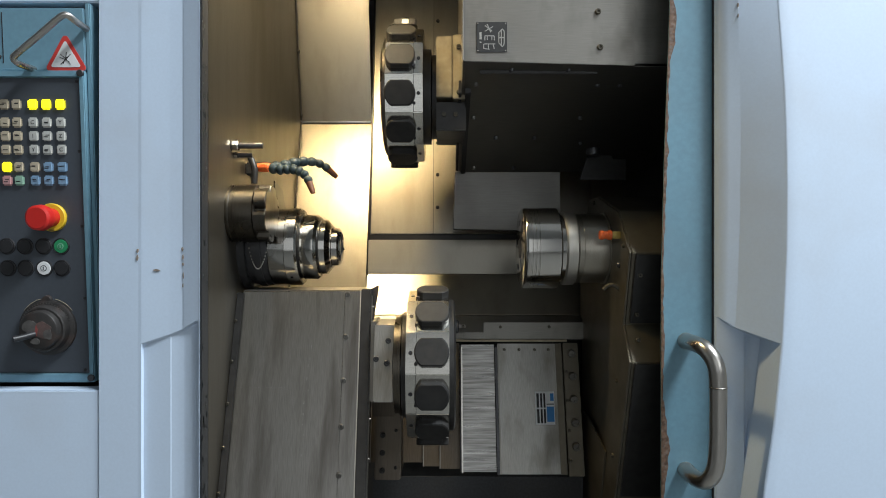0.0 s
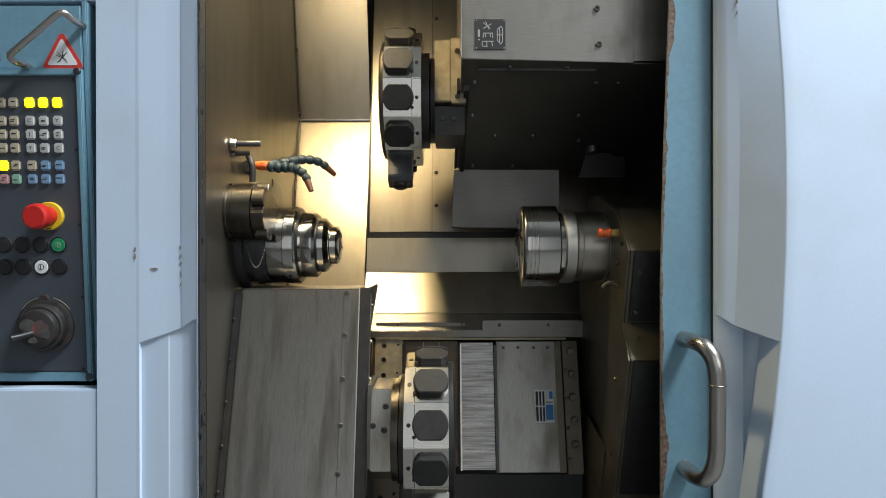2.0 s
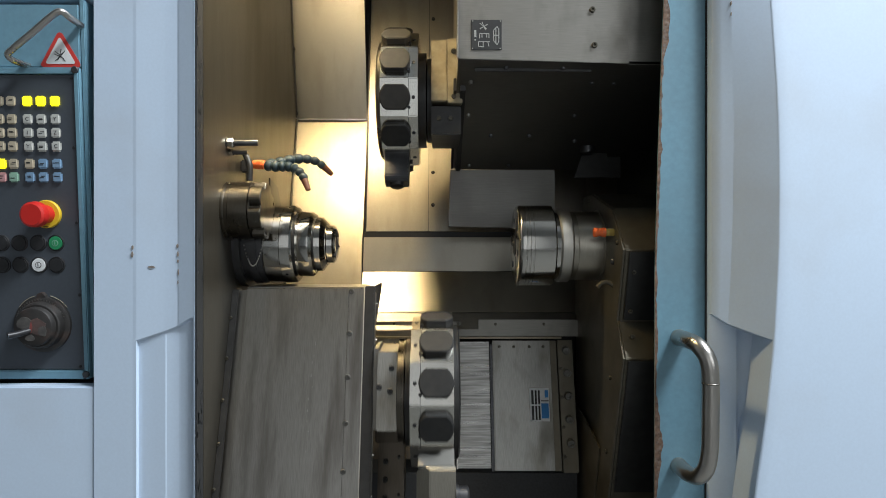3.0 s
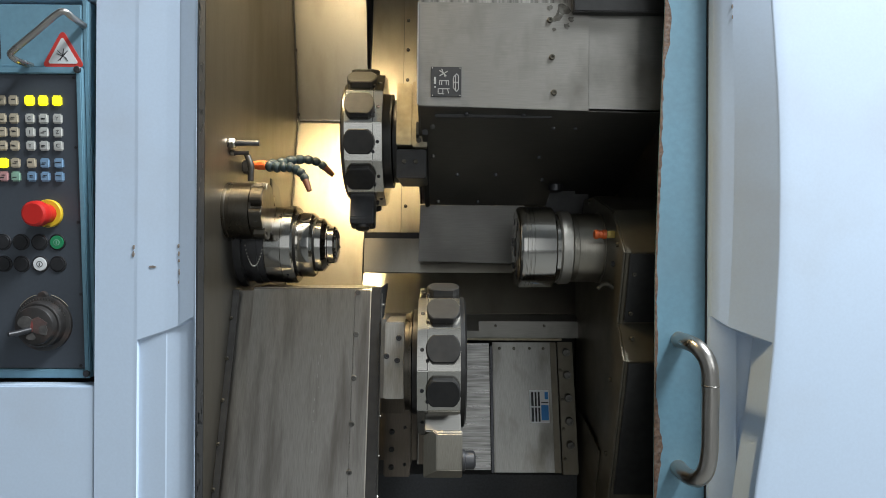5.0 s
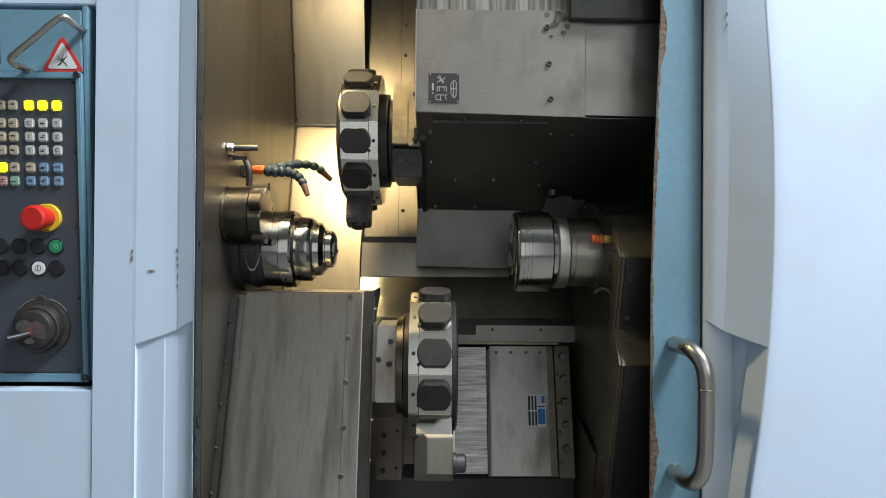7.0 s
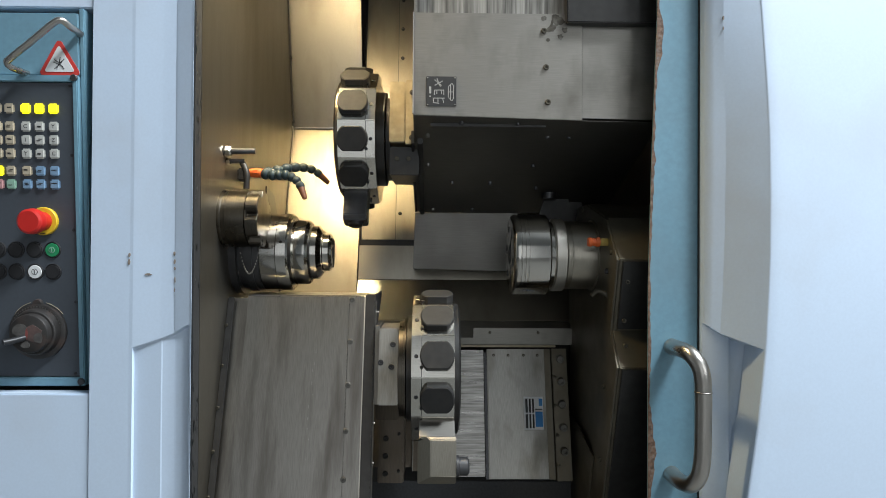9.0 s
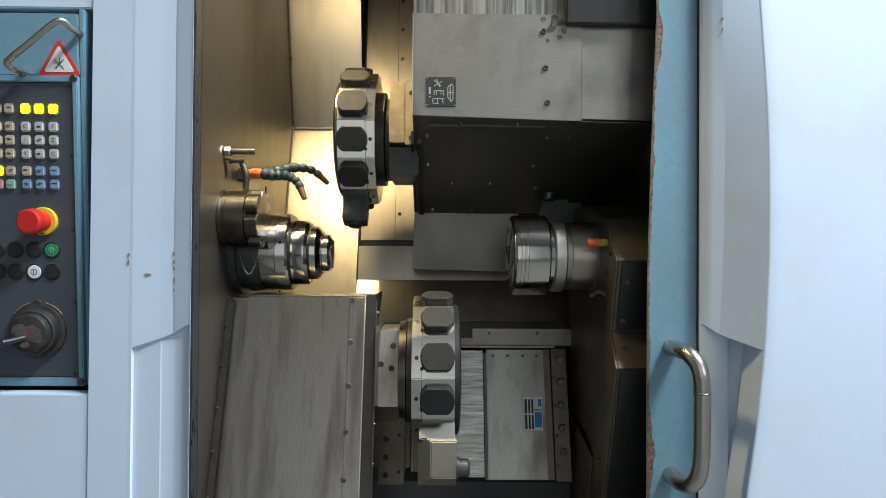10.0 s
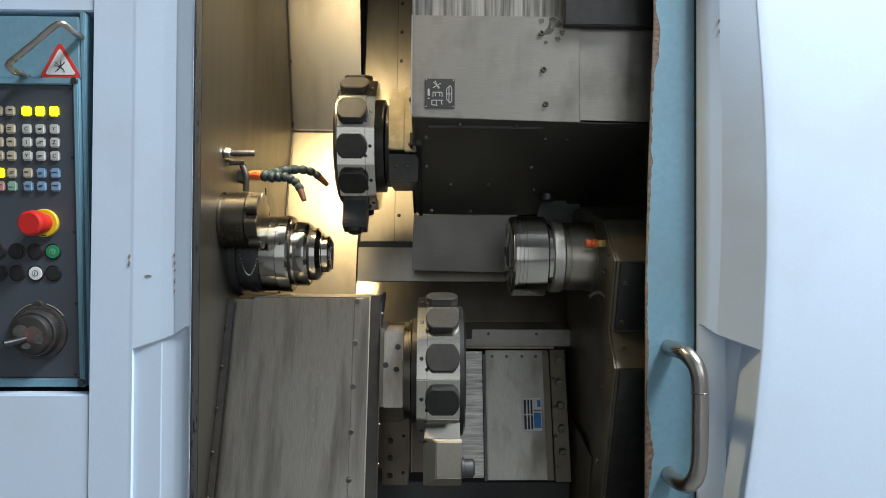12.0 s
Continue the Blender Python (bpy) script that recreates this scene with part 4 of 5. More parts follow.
def leaned(bm):
    """The right side of the cover leans a little outward towards its foot."""
    for v in bm.verts:
        v.co.x += (1.1712 - v.co.z) * 0.007 * (v.co.x - LW) / 0.2225
    return bm


def carriage_cover():
    base = thing("carriage_cover", (-0.25, slope_y(0.8), 0.8), "worn steel sliding carriage cover with socket screws", "carriage cover")
    part("cover_plate", leaned(sheet((slope_y(0.7), 0.7), (slope_y(1.1712), 1.1712), LW + 0.010, -0.1812, 0.004)), COVER, base)
    part("screw_strip", leaned(sheet((slope_y(0.7) - 0.001, 0.7), (slope_y(1.1712) - 0.001, 1.1712), -0.1806, -0.1520, 0.005)), COVER, base)
    part("top_fold", box(LW + 0.010, -0.1535, slope_y(1.1712), slope_y(1.1712) + 0.10, 1.1715, 1.1735, 0.0005), STEEL_D, base)
    part("edge_band", leaned(prism([(slope_y(0.7) - 0.002, 0.7), (slope_y(1.1755) - 0.002, 1.1755), (slope_y(1.1755) + 0.03, 1.1755), (slope_y(0.7) + 0.03, 0.7)], "x", -0.1510, -0.1325, 0.0015)), BLACKST, base, "black edge band")
    part("edge_flap", prism([(slope_y(1.1735) + 0.004, 1.176), (slope_y(1.1735) + 0.13, 1.176), (slope_y(1.1735) + 0.13, 1.165), (slope_y(1.10) + 0.028, 1.10)], "x", -0.1345, -0.1318, 0.0006), RUBBER, base)
    part("bright_edge", leaned(sheet((slope_y(0.7) - 0.003, 0.7), (slope_y(1.174) - 0.003, 1.174), -0.1530, -0.1512, 0.004)), SATINED, base)
    part("back_edge", leaned(sheet((slope_y(0.7) + 0.006, 0.7), (slope_y(1.165) + 0.006, 1.165), -0.1324, -0.1314, 0.012)), STEEL_H, base)
    for z in (1.1660, 1.0915, 1.0170, 0.9415, 0.8655):
        screw(base, (-0.1757 - (1.166 - z) * 0.005, slope_y(z) - 0.001, z), 0.0050, mat=STEEL_D)
    for k in range(6):
        z = 1.143 - 0.064 * k
        screw(base, (-0.1314, slope_y(z) + 0.013, z), 0.003, "x", out=1, mat=GROUND)
    random.seed(17)
    for k in range(11):
        z = 1.075 - 0.018 * k - random.uniform(0, 0.008)
        x, h = -0.2395 - (1.075 - z) * 0.035 + random.uniform(-0.003, 0.003), random.uniform(0.001, 0.0065)
        part("scuff", sheet((slope_y(z) - 0.0004, z), (slope_y(z + h) - 0.0004, z + h), x, x + random.uniform(0.0006, 0.0018), 0.0006, 0), BEDST, base)
    part("weld_line", sheet((slope_y(1.005) - 0.0003, 1.005), (slope_y(1.010) - 0.0003, 1.010), LW + 0.014, -0.281, 0.0006, 0), COVER, base, "faint horizontal scratch band")
    under = thing("fixed_way_sheet", (-0.3, slope_y(0.8) + 0.008, 0.8), "fixed steel sheet under the sliding carriage cover", "way cover")
    part("sheet", sheet((slope_y(0.7) + 0.006, 0.7), (slope_y(1.168) + 0.006, 1.168), LW + 0.0005, -0.25, 0.003), COVER, under)
    wiper = thing("wiper_strip", (LW, slope_y(0.8), 0.8), "blue-grey steel wiper strip along the side wall", "strip")
    part("strip", sheet((slope_y(0.7) - 0.006, 0.7), (slope_y(1.17) - 0.006, 1.17), LW + 0.0005, LW + 0.012, 0.003), BLACKST, wiper)
    for k in range(5):
        z = 1.12 - 0.07 * k
        screw(wiper, (LW + 0.0030, slope_y(z) - 0.006, z), 0.003)
    return base


def slide_cover():
    base = thing("slide_cover", (0.2, 0.08, 1.5713), "large stainless cross slide cover with a black pictogram plate", "slide cover")
    y0 = 0.080
    x0, x1 = 0.0350, 0.330
    part("front_plate", prism([(x0, 1.5730), (x1, 1.5655), (x1, 1.752), (x0, 1.752)], "y", y0, y0 + 0.004, 0.0008), PLATE, base)
    part("side_plate", prism([(y0 + 0.004, 1.5730), (y0 + 0.004, 2.02), (0.45, 2.02), (0.45, 1.43)], "x", x0, x0 + 0.004, 0.0006), STEEL_H, base)
    part("right_plate", prism([(x1 + 0.0005, 1.5655), (0.4665, 1.5640), (0.4665, 1.752), (x1 + 0.0005, 1.752)], "y", y0 + 0.004, y0 + 0.008, 0.0008), PLATE, base)
    part("upper_plate", box(x0, 0.4665, y0 + 0.012, y0 + 0.016, 1.754, 2.05, 0.0008), SCRATCH, base, "scratched upper sheet")
    part("corner_block", box(0.300, 0.4665, y0 - 0.015, y0 + 0.011, 1.732, 2.0, 0.002), BLACKST, base)
    under = bmesh.new()
    p = [(x0 + 0.004, y0 + 0.004, 1.572), (0.4665, y0 + 0.004, 1.5640), (0.4665, 0.45, 1.428), (x0 + 0.004, 0.45, 1.428)]
    vs = [under.verts.new(q) for q in p] + [under.verts.new((q[0], q[1], q[2] + 0.004)) for q in p]
    for f in ((0, 1, 2, 3), (7, 6, 5, 4), (0, 4, 5, 1), (1, 5, 6, 2), (2, 6, 7, 3), (3, 7, 4, 0)):
        under.faces.new([vs[i] for i in f])
    part("underside", under, STEEL_D, base, "dark oily underside")
    part("back_box", prism([(0.0245, 1.297), (0.270, 1.292), (0.270, 1.4275), (0.0285, 1.4275)], "y", 0.453, 0.52, 0.001), STEEL_D, base)
    def under_z(y):
        return 1.5715 - (y - 0.084) * 0.392
    part("under_flange", prism([(0.15, under_z(0.15) - 0.010), (0.15, under_z(0.15)), (0.44, under_z(0.44)), (0.44, under_z(0.44) - 0.010)], "x", x0 + 0.006, x0 + 0.016, 0.001), BLACKST, base)
    for x, y in ((0.06, 0.14), (0.06, 0.24), (0.28, 0.14), (0.27, 0.24), (0.32, 0.14), (0.11, 0.31), (0.19, 0.31), (0.07, 0.43), (0.16, 0.43), (0.12, 0.10), (0.22, 0.10), (0.29, 0.33)):
        screw(base, (x, y, under_z(y)), 0.004, "z", mat=STEEL_D if x < 0.1 else DARKSTEEL, depth=0.005)
    part("cable_gland", turned([(under_z(0.36) - 0.012, 0.012), (under_z(0.36) - 0.009, 0.016), (under_z(0.36) + 0.004, 0.016)], (0.325, 0.36, 0), "z", 20), DARKSTEEL, base, smooth=True)
    # thin bright strip added as the lamp's highlight along the left edge
    part("bright_edge", box(x0 - 0.0012, x0 + 0.0006, y0 - 0.0008, y0 + 0.004, 1.575, 1.752, 0.0003), GROUND, base)
    part("under_lip", box(x0 + 0.03, 0.27, y0 + 0.022, y0 + 0.026, under_z(0.104) - 0.006, under_z(0.104), 0.0005), BLACKST, base)
    part("hanging_bracket", prism([(0.300, 1.402), (0.318, 1.456), (0.372, 1.456), (0.372, 1.448), (0.402, 1.448), (0.402, 1.402)], "y", 0.38, 0.388, 0.001), BLACKST, base)
    part("side_flange", prism([(0.16, under_z(0.16) - 0.004), (0.16, under_z(0.16) + 0.02), (0.44, under_z(0.44) + 0.02), (0.44, under_z(0.44) - 0.004)], "x", x0 - 0.006, x0 - 0.0005, 0.001), BLACKST, base)
    for z in (1.597, 1.658, 1.722):
        screw(base, (0.270 + (1.6 - z) * 0.06, y0, z), 0.0052)
    random.seed(11)
    for cx, cz, r in ((0.276, 1.726, 0.010), (0.282, 1.742, 0.012), (0.291, 1.712, 0.007), (0.262, 1.744, 0.006), (0.292, 1.738, 0.009), (0.299, 1.724, 0.006), (0.270, 1.706, 0.004)):
        ring = [(cx + r * random.uniform(0.45, 1.0) * math.cos(6.283 * k / 14), min(1.751, cz + r * random.uniform(0.5, 1.1) * math.sin(6.283 * k / 14))) for k in range(14)]
        part("oil_stain", prism(ring, "y", y0 - 0.0004 - 0.0001 * random.random(), y0 + 0.001, 0), OIL, base, "dark oil stain")
    plate = part("pictogram_plate", box(0.0575, 0.110, y0 - 0.0015, y0 - 0.0002, 1.588, 1.640, 0.0006), PLATEBLACK, base, "black plate with engraved pictograms")
    yy = y0 - 0.0016

    def stroke(a, b, w=0.0007):
        d = Vector((b[0] - a[0], b[1] - a[1])).normalized()
        n = Vector((-d.y, d.x)) * w
        q = [(a[0] + n.x, a[1] + n.y), (b[0] + n.x, b[1] + n.y), (b[0] - n.x, b[1] - n.y), (a[0] - n.x, a[1] - n.y)]
        part("engraved_line", prism(q, "y", yy - 0.0004, yy, 0), PRINTGREY, plate)
    stroke((0.0645, 1.622), (0.0645, 1.610), 0.0018)
    stroke((0.0645, 1.606), (0.0645, 1.604), 0.0014)
    for a, b in (((0.072, 1.634), (0.084, 1.624)), ((0.072, 1.624), (0.086, 1.632)), ((0.076, 1.636), (0.082, 1.622)), ((0.072, 1.616), (0.088, 1.616)), ((0.072, 1.616), (0.072, 1.608)), ((0.088, 1.616), (0.088, 1.608)), ((0.076, 1.616), (0.076, 1.609)), ((0.084, 1.616), (0.084, 1.609)), ((0.070, 1.602), (0.090, 1.602)), ((0.070, 1.602), (0.070, 1.594)), ((0.078, 1.602), (0.078, 1.593)), ((0.086, 1.602), (0.088, 1.594)), ((0.070, 1.594), (0.080, 1.593)),
                 ((0.096, 1.622), (0.102, 1.628)), ((0.102, 1.628), (0.105, 1.624)), ((0.105, 1.624), (0.105, 1.602)), ((0.105, 1.602), (0.102, 1.597)), ((0.102, 1.597), (0.096, 1.604)), ((0.096, 1.604), (0.096, 1.622)), ((0.096, 1.613), (0.105, 1.613)), ((0.100, 1.626), (0.100, 1.600))):
        stroke(a, b)
    for x, z in ((0.0600, 1.6375), (0.1075, 1.6375), (0.0600, 1.5905), (0.1075, 1.5905)):
        part("rivet", disc((x, yy - 0.0006, z), 0.0012, 0.001, "y", 10), GROUND, plate)
    return base


def rear_plate():
    base = thing("rear_slide_plate", (0.2, 0.615, 1.29), "dull steel sheet sliding behind the cross slide", "slide plate")
    part("sheet", sheet((0.590, 1.289), (0.746, 2.08), -0.0235, 0.38, 0.003), STEEL, base)
    part("edge", sheet((0.587, 1.289), (0.743, 2.08), -0.0250, -0.0236, 0.006), STEEL_D, base)
    for k in range(8):
        z = 1.356 + 0.085 * k
        screw(base, (-0.0135, 0.590 + (z - 1.289) * 0.1972, z), 0.0048, mat=BLACKST)
    return base


back_slide = rear_plate()
low_cover = carriage_cover()
up_cover = slide_cover()

# ---- work lamp (out of sight above the door) ----
wl = thing("work_lamp", (-0.272, 0.035, 2.1), "black work lamp under the working space ceiling", "lamp")
part("lamp_body", box(-0.342, -0.202, 0.012, 0.060, 2.000, 2.030, 0.004), BLACKST, wl)
part("lamp_stem", turned([(2.03, 0.012), (2.1, 0.012)], (-0.272, 0.040, 0), "z", 16), BLACKST, wl, smooth=True)

# ---- control panel ----
PC = Vector((-0.66, 0.013, 1.29))


def control_panel():
    base = thing("control_panel", PC, "dark grey control panel in a blue frame, lit yellow keys", "control panel")
    X, Y, Z = PC
    yb = Y
    frame_bm = prism([(-0.96, 1.047), (-0.5775, 1.047), (-0.5775, 1.522), (-0.96, 1.522)], "y", yb, yb + 0.004, 0.0008)
    film = part("keypad_plate", frame_bm, PANEL, base)
    part("frame_right", box(-0.5770, -0.5685, yb - 0.004, yb + 0.03, 1.0320, 1.5335, 0.0015), BLUE, base)
    part("frame_lip", box(-0.5680, -0.5600, yb + 0.004, yb + 0.05, 1.0320, 1.640, 0.0015), BLUE, base)
    part("frame_bottom", box(-0.96, -0.5775, yb - 0.004, yb + 0.03, 1.0320, 1.0462, 0.0015), BLUE, base)
    part("frame_top", box(-0.96, -0.5775, yb - 0.004, yb + 0.03, 1.5228, 1.5335, 0.0015), BLUE, base)
    upper = part("upper_plate", box(-0.96, -0.5685, yb + 0.002, yb + 0.03, 1.534, 1.632, 0.0015), BLUE, base, "blue painted upper plate")
    part("seam", box(-0.6985, -0.6975, yb + 0.0012, yb + 0.003, 1.546, 1.625, 0), BLACK, upper)
    for x, z in ((-0.5735, 1.529), (-0.5735, 1.040)):
        part("frame_screw", disc((x, yb - 0.007, z), 0.0055, 0.004, "y", 16), DARKSTEEL, base)
    for x, z in ((-0.582, 1.517), (-0.582, 1.407), (-0.582, 1.287), (-0.5815, 1.170), (-0.585, 1.052)):
        part("panel_screw", disc((x, yb - 0.0012, z), 0.0026, 0.002, "y", 12), BLACK, base)
    for x, z in ((-0.705, 1.60), (-0.705, 1.556)):
        part("plate_screw", disc((x, yb - 0.001, z), 0.004, 0.003, "y", 12), BLACK, base)
    # keys
    cols = [-0.6085, -0.6310, -0.6525, -0.6780, -0.6975, -0.7190]
    rows = [1.4805, 1.4520, 1.4305, 1.4090, 1.3815, 1.3600]
    table = [
        [KEY_LIT, KEY_LIT, KEY_LIT, KEY_BEIGE, KEY_BEIGE, KEY_BEIGE],
        [KEY_WHITE, KEY_WHITE, KEY_WHITE, KEY_BEIGE, KEY_BEIGE, KEY_BEIGE],
        [KEY_WHITE, KEY_WHITE, KEY_WHITE, KEY_BEIGE, KEY_BEIGE, KEY_BEIGE],
        [KEY_WHITE, KEY_WHITE, KEY_WHITE, KEY_BEIGE, KEY_BEIGE, KEY_BEIGE],
        [KEY_BLUE, KEY_BLUE, KEY_BEIGE, KEY_BEIGE, KEY_LIT, KEY_BEIGE],
        [KEY_BLUE, KEY_BLUE, KEY_BLUE, KEY_GREEN, KEY_PINK, KEY_PINK],
    ]
    letters = {(1, 0): "Y", (1, 2): "C", (2, 0): "Z", (2, 2): "I", (3, 2): "Y", (3, 0): "C"}
    random.seed(5)
    for i, z in enumerate(rows):
        for j, x in enumerate(cols):
            h = 0.0080
            k = part("key", box(x - h, x + h, yb - 0.004, yb + 0.0005, z - h, z + h, 0.0022), table[i][j], film)
            if (i, j) in letters:
                t = bpy.data.curves.new("key_letter", "FONT")
                t.body, t.size, t.extrude, t.align_x, t.align_y = letters[(i, j)], 0.0085, 0.0001, "CENTER", "CENTER"
                tmp = bpy.data.objects.new("tmp", t)
                scene.collection.objects.link(tmp)
                me = bpy.data.meshes.new_from_object(tmp.evaluated_get(bpy.context.evaluated_depsgraph_get()))
                bpy.data.objects.remove(tmp)
                bm = bmesh.new()
                bm.from_mesh(me)
                bmesh.ops.transform(bm, matrix=pose(x, yb - 0.0043, z, 90), verts=bm.verts)
                part("key_letter", bm, BLACK, k)
            elif table[i][j] is not KEY_LIT:
                for _ in range(2):
                    dx, dz = random.uniform(-0.002, 0.002), random.uniform(-0.002, 0.002)
                    part("key_mark", box(x + dx - 0.003, x + dx + 0.003, yb - 0.0043, yb - 0.0039, z + dz - 0.0006, z + dz + 0.0006, 0), BLACK, k)
    # emergency stop
    stop = part("emergency_stop", turned([(yb - 0.006, 0.0215), (yb - 0.005, 0.0225), (yb, 0.0225)], (-0.628, 0, 1.301), "y", 40), YELLOW, base, "yellow ring of the emergency stop", smooth=True)
    part("red_head", turned([(yb - 0.0425, 0.010), (yb - 0.0425, 0.016), (yb - 0.0400, 0.0195), (yb - 0.0300, 0.0205), (yb - 0.0260, 0.0195), (yb - 0.0240, 0.0150), (yb - 0.006, 0.0150)], (-0.628, 0, 1.301), "y", 40), RED, stop, "red mushroom head", smooth=True)
    part("ring_print", box(-0.632, -0.624, yb - 0.0066, yb - 0.0058, 1.280, 1.2815, 0), BLACK, stop)
    # push buttons
    for i, z in enumerate((1.2545, 1.2190)):
        for j, x in enumerate((-0.6165, -0.6450, -0.6750, -0.7040)):
            m, lab = BLACK, ""
            if (i, j) == (0, 0):
                m, lab = GREEN, "green push button"
            if (i, j) == (1, 1):
                m, lab = WHITE, "white push button"
            b = part("push_button", turned([(yb - 0.0012, 0.0120), (yb - 0.0020, 0.0126), (yb - 0.0014, 0.0134), (yb, 0.0136)], (x, 0, z), "y", 32), BLACK, film, smooth=True)
            part("button_face", turned([(yb - 0.0026, 0.0104), (yb - 0.001, 0.0110)], (x, 0, z), "y", 28), m, b, lab, smooth=True)
            if lab:
                ink = KEY_GREEN if m is GREEN else DARKSTEEL
                part("button_mark", turned([(yb - 0.0030, 0.0050), (yb - 0.0024, 0.0050)], (x, 0, z), "y", 20), ink, b)
                part("button_mark_core", turned([(yb - 0.0034, 0.0039), (yb - 0.0024, 0.0039)], (x, 0, z), "y", 20), m, b)
                part("button_mark_bar", box(x - 0.0006, x + 0.0006, yb - 0.0038, yb - 0.003, z - 0.003, z + 0.003, 0), ink, b)
    # feed override dial
    kx, kz = -0.6415, 1.1225
    dial = part("override_dial", turned([(yb - 0.007, 0.0425), (yb - 0.005, 0.0455), (yb, 0.0455)], (kx, 0, kz), "y", 56), WORNBLACK, base, smooth=True)
    part("dial_ring", turned([(yb - 0.019, 0.0345), (yb - 0.0175, 0.0365), (yb - 0.007, 0.0385)], (kx, 0, kz), "y", 56), WORNBLACK, dial, smooth=True)
    part("dial_knob", turned([(yb - 0.0300, 0.0275), (yb - 0.0290, 0.0300), (yb - 0.0270, 0.0310), (yb - 0.018, 0.0315)], (kx, 0, kz), "y", 48), WORNBLACK, dial, "worn black knob with a reddish patch", smooth=True)
    random.seed(31)
    for px, pz, pr, squash, mat in ((0.008, 0.001, 0.0175, 0.9, FADED), (-0.012, 0.006, 0.0125, 1.1, DULLGREY), (0.016, -0.006, 0.0080, 1.3, DULLGREY), (-0.004, -0.017, 0.0085, 0.7, DULLGREY), (-0.003, 0.001, 0.0040, 3.2, REDWORN)):
        lap = random.uniform(0, 0.0003)
        ring = [(kx + px + pr * random.uniform(0.7, 1.0) * math.cos(6.283 * k / 16), kz + pz + pr * squash * random.uniform(0.7, 1.0) * math.sin(6.283 * k / 16)) for k in range(16)]
        part("worn_patch", prism(ring, "y", yb - 0.0304 - lap, yb - 0.0290, 0), mat, dial, "faded worn patch")
    part("crank_pin", tube([(kx - 0.006, yb - 0.028, kz - 0.006), (kx - 0.015, yb - 0.044, kz - 0.008), (kx - 0.023, yb - 0.054, kz - 0.009)], 0.0050), BLACK, dial, smooth=True)
    part("dial_bump", turned([(yb - 0.006, 0.007), (yb, 0.008)], (kx, 0, kz + 0.0445), "y", 24), WORNBLACK, dial, smooth=True)
    for k in range(22):
        a = math.radians(20 + 140 * k / 21)
        x, z = kx + 0.0405 * math.cos(a), kz + 0.0405 * math.sin(a)
        part("dial_tick", box(x - 0.0007, x + 0.0007, yb - 0.0094, yb - 0.0085, z - 0.0010, z + 0.0010, 0), STEEL_D, dial)
    for a0, a1 in ((35, 75), (105, 145)):
        pts = [(kx + 0.0475 * math.cos(math.radians(a)), yb - 0.0004, kz + 0.0475 * math.sin(math.radians(a))) for a in range(a0, a1 + 1, 10)]
        part("dial_arc", tube(pts, 0.0005, 6), KEY_BEIGE, film)
    # grab handle
    part("grab_handle", tube([(-0.6497, yb + 0.002, 1.5359), (-0.6557, yb - 0.026, 1.5388), (-0.6583, yb - 0.034, 1.5454), (-0.6497, yb - 0.036, 1.5530), (-0.6187, yb - 0.036, 1.5777), (-0.5861, yb - 0.036, 1.6043), (-0.5740, yb - 0.034, 1.6100), (-0.5680, yb - 0.022, 1.6043), (-0.5637, yb + 0.002, 1.5986)], 0.0050, 14), SATIN, base, "satin steel grab handle", smooth=True)
    # warning triangle
    tx, tz = -0.5985, 1.5535
    def tri(s, r):
        pts = []
        for a in (90, 210, 330):
            cx, cz = tx + s * math.cos(math.radians(a)), tz + s * math.sin(math.radians(a))
            for d in (60, 30, 0, -30, -60):
                pts.append((cx + r * math.cos(math.radians(a + -d)), cz + r * math.sin(math.radians(a + -d))))
        return pts
    sign = part("warning_sign", prism(tri(0.0300, 0.0050), "y", yb + 0.0008, yb + 0.0018, 0), SIGNRED, base, "red and white triangular warning sign")
    part("white_field", prism(tri(0.0235, 0.0025), "y", yb + 0.0002, yb + 0.0007, 0), WHITE, sign)
    for a, b in (((-0.008, -0.010), (0.008, 0.006)), ((-0.008, 0.006), (0.008, -0.010)), ((-0.004, -0.009), (0.002, 0.009)), ((-0.009, 0.001), (0.006, -0.006)), ((0.0, 0.0), (0.006, 0.004))):
        part("sign_line", tube([(tx + a[0], yb, tz + a[1]), (tx + (a[0] + b[0]) / 2 + 0.001, yb, tz + (a[1] + b[1]) / 2), (tx + b[0], yb, tz + b[1])], 0.0006, 6), BLACK, sign)
    base.rotation_euler = (radians(3.7), 0, 0)
    cable = thing("panel_cable", (-0.66, 0.10, 1.62), "loose grey cables behind the control panel", "cable")
    part("cable", tube([(-0.72, 0.08, 1.640), (-0.68, 0.07, 1.634), (-0.64, 0.075, 1.630), (-0.60, 0.08, 1.638)], 0.004), KEY_BEIGE, cable, smooth=True)
    part("cable", tube([(-0.72, 0.07, 1.625), (-0.66, 0.06, 1.640), (-0.60, 0.07, 1.626)], 0.003), DARKSTEEL, cable, smooth=True)


control_panel()


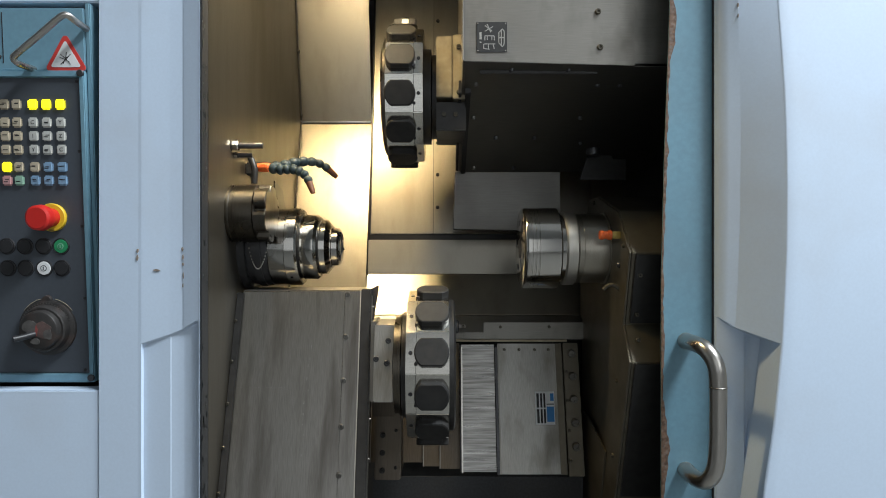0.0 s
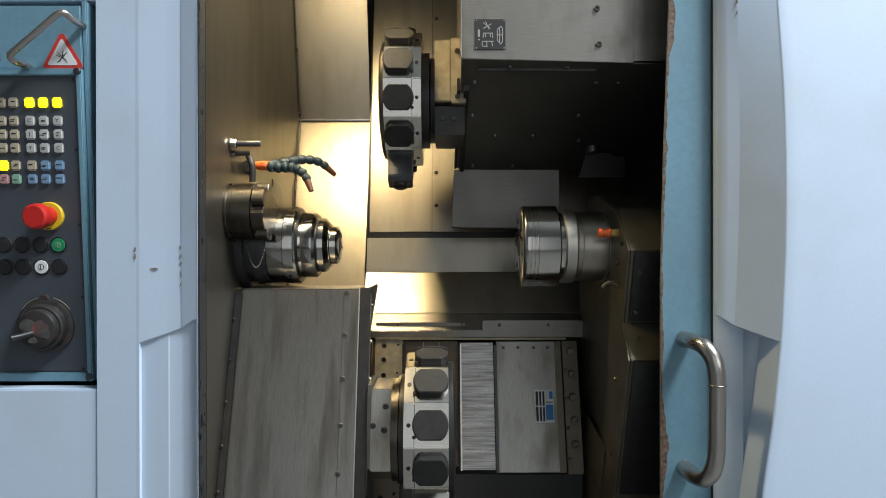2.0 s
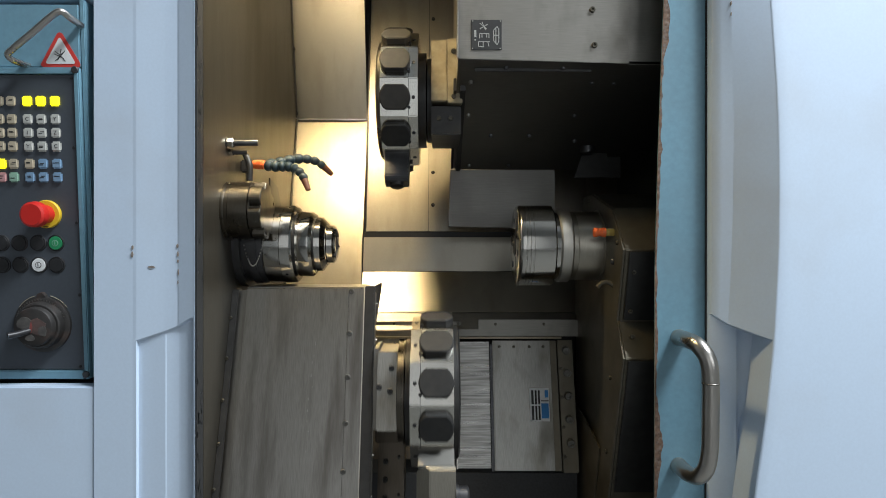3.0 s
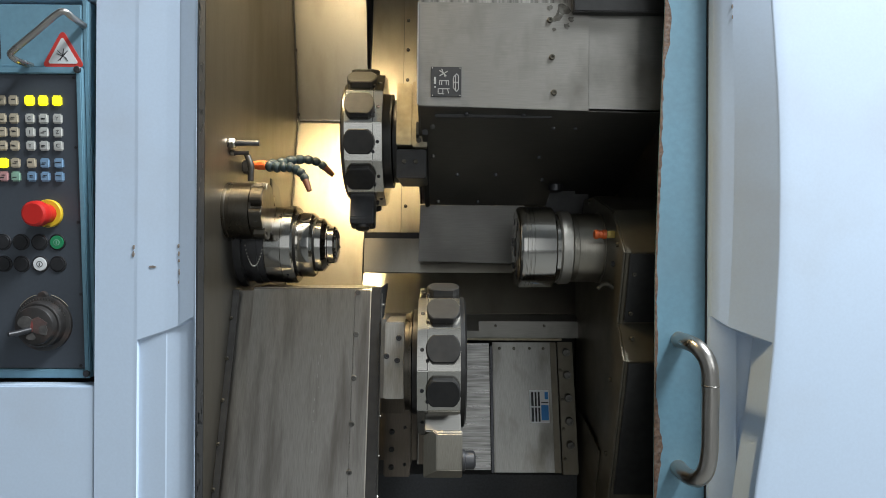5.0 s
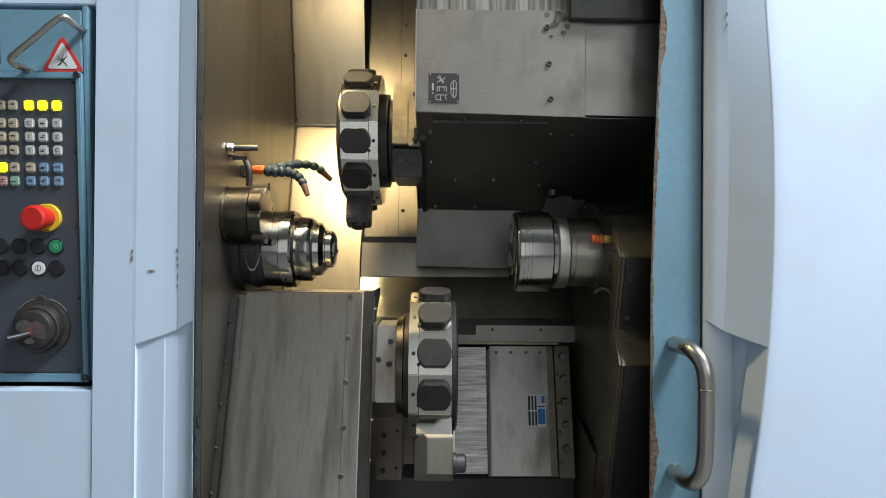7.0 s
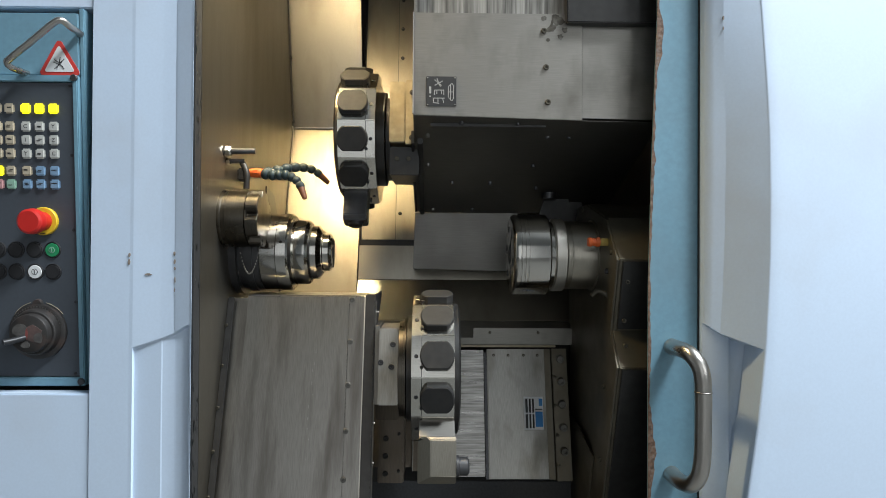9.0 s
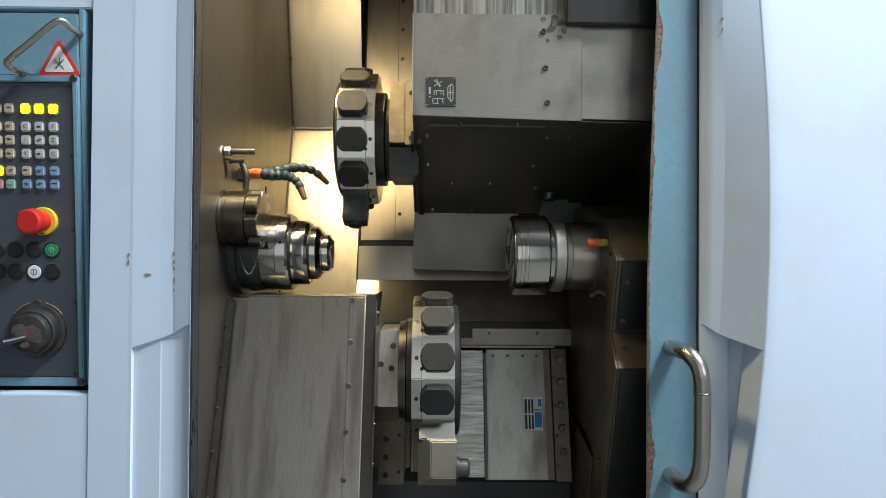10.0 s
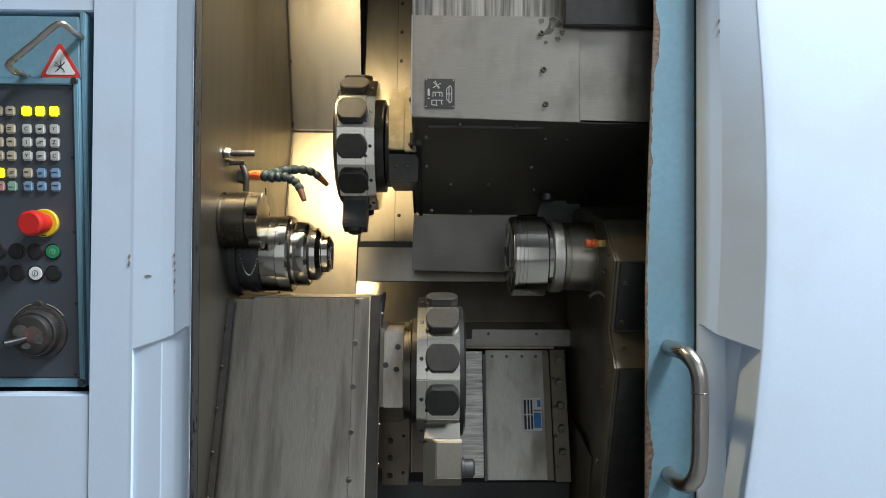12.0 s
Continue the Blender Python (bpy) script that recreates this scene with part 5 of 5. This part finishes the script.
def door_handle():
    base = thing("door_handle", (0.3940, 0.022, 0.9920), "satin stainless tubular door handle", "handle")
    part("tube", tube([(0.3950, 0.024, 1.1010), (0.3970, -0.018, 1.1010), (0.4030, -0.040, 1.0950), (0.4110, -0.052, 1.0770), (0.4145, -0.054, 1.0470), (0.4145, -0.054, 0.9920), (0.4135, -0.054, 0.9420), (0.4090, -0.052, 0.9130), (0.4020, -0.040, 0.8960), (0.3960, -0.018, 0.8910), (0.3940, 0.024, 0.8910)], 0.0128, 20), SATIN, base, smooth=True)
    part("weld_seam", turned([(1.0405, 0.0127), (1.0410, 0.0132), (1.0425, 0.0132), (1.0430, 0.0127)], (0.4145, -0.054, 0), "z", 24), STEEL_H, base, smooth=True)
    for z in (1.101, 0.891):
        part("foot", turned([(0.016, 0.0125), (0.018, 0.0135), (0.0225, 0.0135)], (0.395, 0, z), "y", 24), SATIN, base, smooth=True)


door_handle()


# ---- what moves ----
def motions():
    # carriage cover: travel along the spindle axis
    run = [(0, 0), (1.9, 0.0005), (2.3, 0.001), (2.6, 0.0155), (3.2, 0.0163), (4.8, 0.0268), (5.0, 0.0272), (5.7, 0.0272), (6.0, 0.0086), (6.25, 0.012), (6.5, 0.0153), (7.0, 0.0168), (9.0, 0.0252), (9.5, 0.0260), (10.0, 0.0270), (10.5, 0.0288), (11.0, 0.0320), (11.5, 0.0332), (12.0, 0.0364)]
    home = ORIGIN[low_cover]
    walk(low_cover, [(t, pose(home.x + d, home.y, home.z)) for t, d in run])

    def along(t):
        for (a, p), (b, q) in zip(run, run[1:]):
            if a <= t <= b:
                return p + (q - p) * (t - a) / (b - a)
        return run[-1][1]
    # lower turret: with the carriage, and down and up along its slope
    drop = [(0, 0), (0.1, 0.08), (0.2, 0.33), (0.3, 0.60), (0.4, 0.84), (0.5, 0.97), (0.6, 1.0), (1.9, 1.0), (2.3, 1.0), (2.6, 0.99), (2.7, 0.96), (2.8, 0.88), (2.9, 0.73), (3.0, 0.47), (3.1, 0.2), (3.2, 0.03), (3.4, 0.0), (4.8, -0.01), (5.0, -0.01), (5.7, 0), (6.0, 0.075), (6.25, 0.02), (6.5, -0.02), (7.0, -0.015), (9.0, -0.02), (9.5, -0.01), (10.0, -0.005), (10.5, 0.0), (11.0, 0.0), (11.5, 0.0), (12.0, 0.0)]
    home = ORIGIN[low_turret]
    walk(low_turret, [(t, pose(home.x + along(t), home.y - 0.035 * u, home.z - 0.110 * u)) for t, u in drop])
    turn = [(0, 150), (1.0, 150), (1.1, 135), (1.2, 107), (1.3, 85), (1.4, 57), (1.5, 28), (1.6, 8), (1.7, 0), (12, 0)]
    here = ORIGIN[low_disc] - ORIGIN[low_turret]
    walk(low_disc, [(t, pose(here.x, here.y, here.z, a)) for t, a in turn])
    # upper cross slide: one move to the left and down
    slide = [(0, 0, 0), (3.2, 0, 0), (3.6, -0.010, -0.004), (4.2, -0.060, -0.020), (4.6, -0.0718, -0.030), (4.8, -0.0718, -0.043), (4.9, -0.0718, -0.062), (5.0, -0.0718, -0.0785), (5.2, -0.0718, -0.0795), (12, -0.0718, -0.0785)]
    home = ORIGIN[up_cover]
    walk(up_cover, [(t, pose(home.x + a, home.y, home.z + b)) for t, a, b in slide])
    home = ORIGIN[back_slide]
    walk(back_slide, [(t, pose(home.x + a, home.y, home.z)) for t, a, b in slide])
    rise = [(0, 0, 0), (1.5, 0, 0), (1.6, 0, -0.003), (1.75, 0, -0.011), (2.0, 0, -0.0122), (3.2, 0, -0.0122), (3.6, -0.010, -0.016), (4.2, -0.058, -0.032), (4.6, -0.0680, -0.044), (4.8, -0.0680, -0.057), (4.9, -0.0680, -0.076), (5.0, -0.0682, -0.0920), (5.2, -0.0688, -0.0920), (5.5, -0.0695, -0.0905), (6.0, -0.0705, -0.0870), (6.5, -0.0712, -0.0850), (7.0, -0.0718, -0.081), (9.0, -0.0725, -0.0715), (9.5, -0.0725, -0.0713), (10.5, -0.0722, -0.0710), (11.0, -0.0720, -0.0730), (11.5, -0.0718, -0.0768), (12.0, -0.0715, -0.0808)]
    home = ORIGIN[up_turret]
    walk(up_turret, [(t, pose(home.x + a, home.y, home.z + b)) for t, a, b in rise])
    hub = ORIGIN[spindle_chuck] - ORIGIN[spindle_base]
    walk(spindle_chuck, [(t, pose(hub.x, hub.y, hub.z, a)) for t, a in ((0, 0), (7.3, 0), (7.7, -14), (8.3, -50), (8.7, -64), (12, -64))])
    turn = [(0, 0), (0.5, 0), (0.6, 5), (0.7, 14), (0.8, 28), (0.9, 58), (1.0, 92), (1.1, 122), (1.2, 148), (1.3, 168), (1.4, 177), (1.5, 180), (12, 180)]
    here = ORIGIN[up_disc] - ORIGIN[up_turret]
    walk(up_disc, [(t, pose(here.x, here.y, here.z, a)) for t, a in turn])


motions()
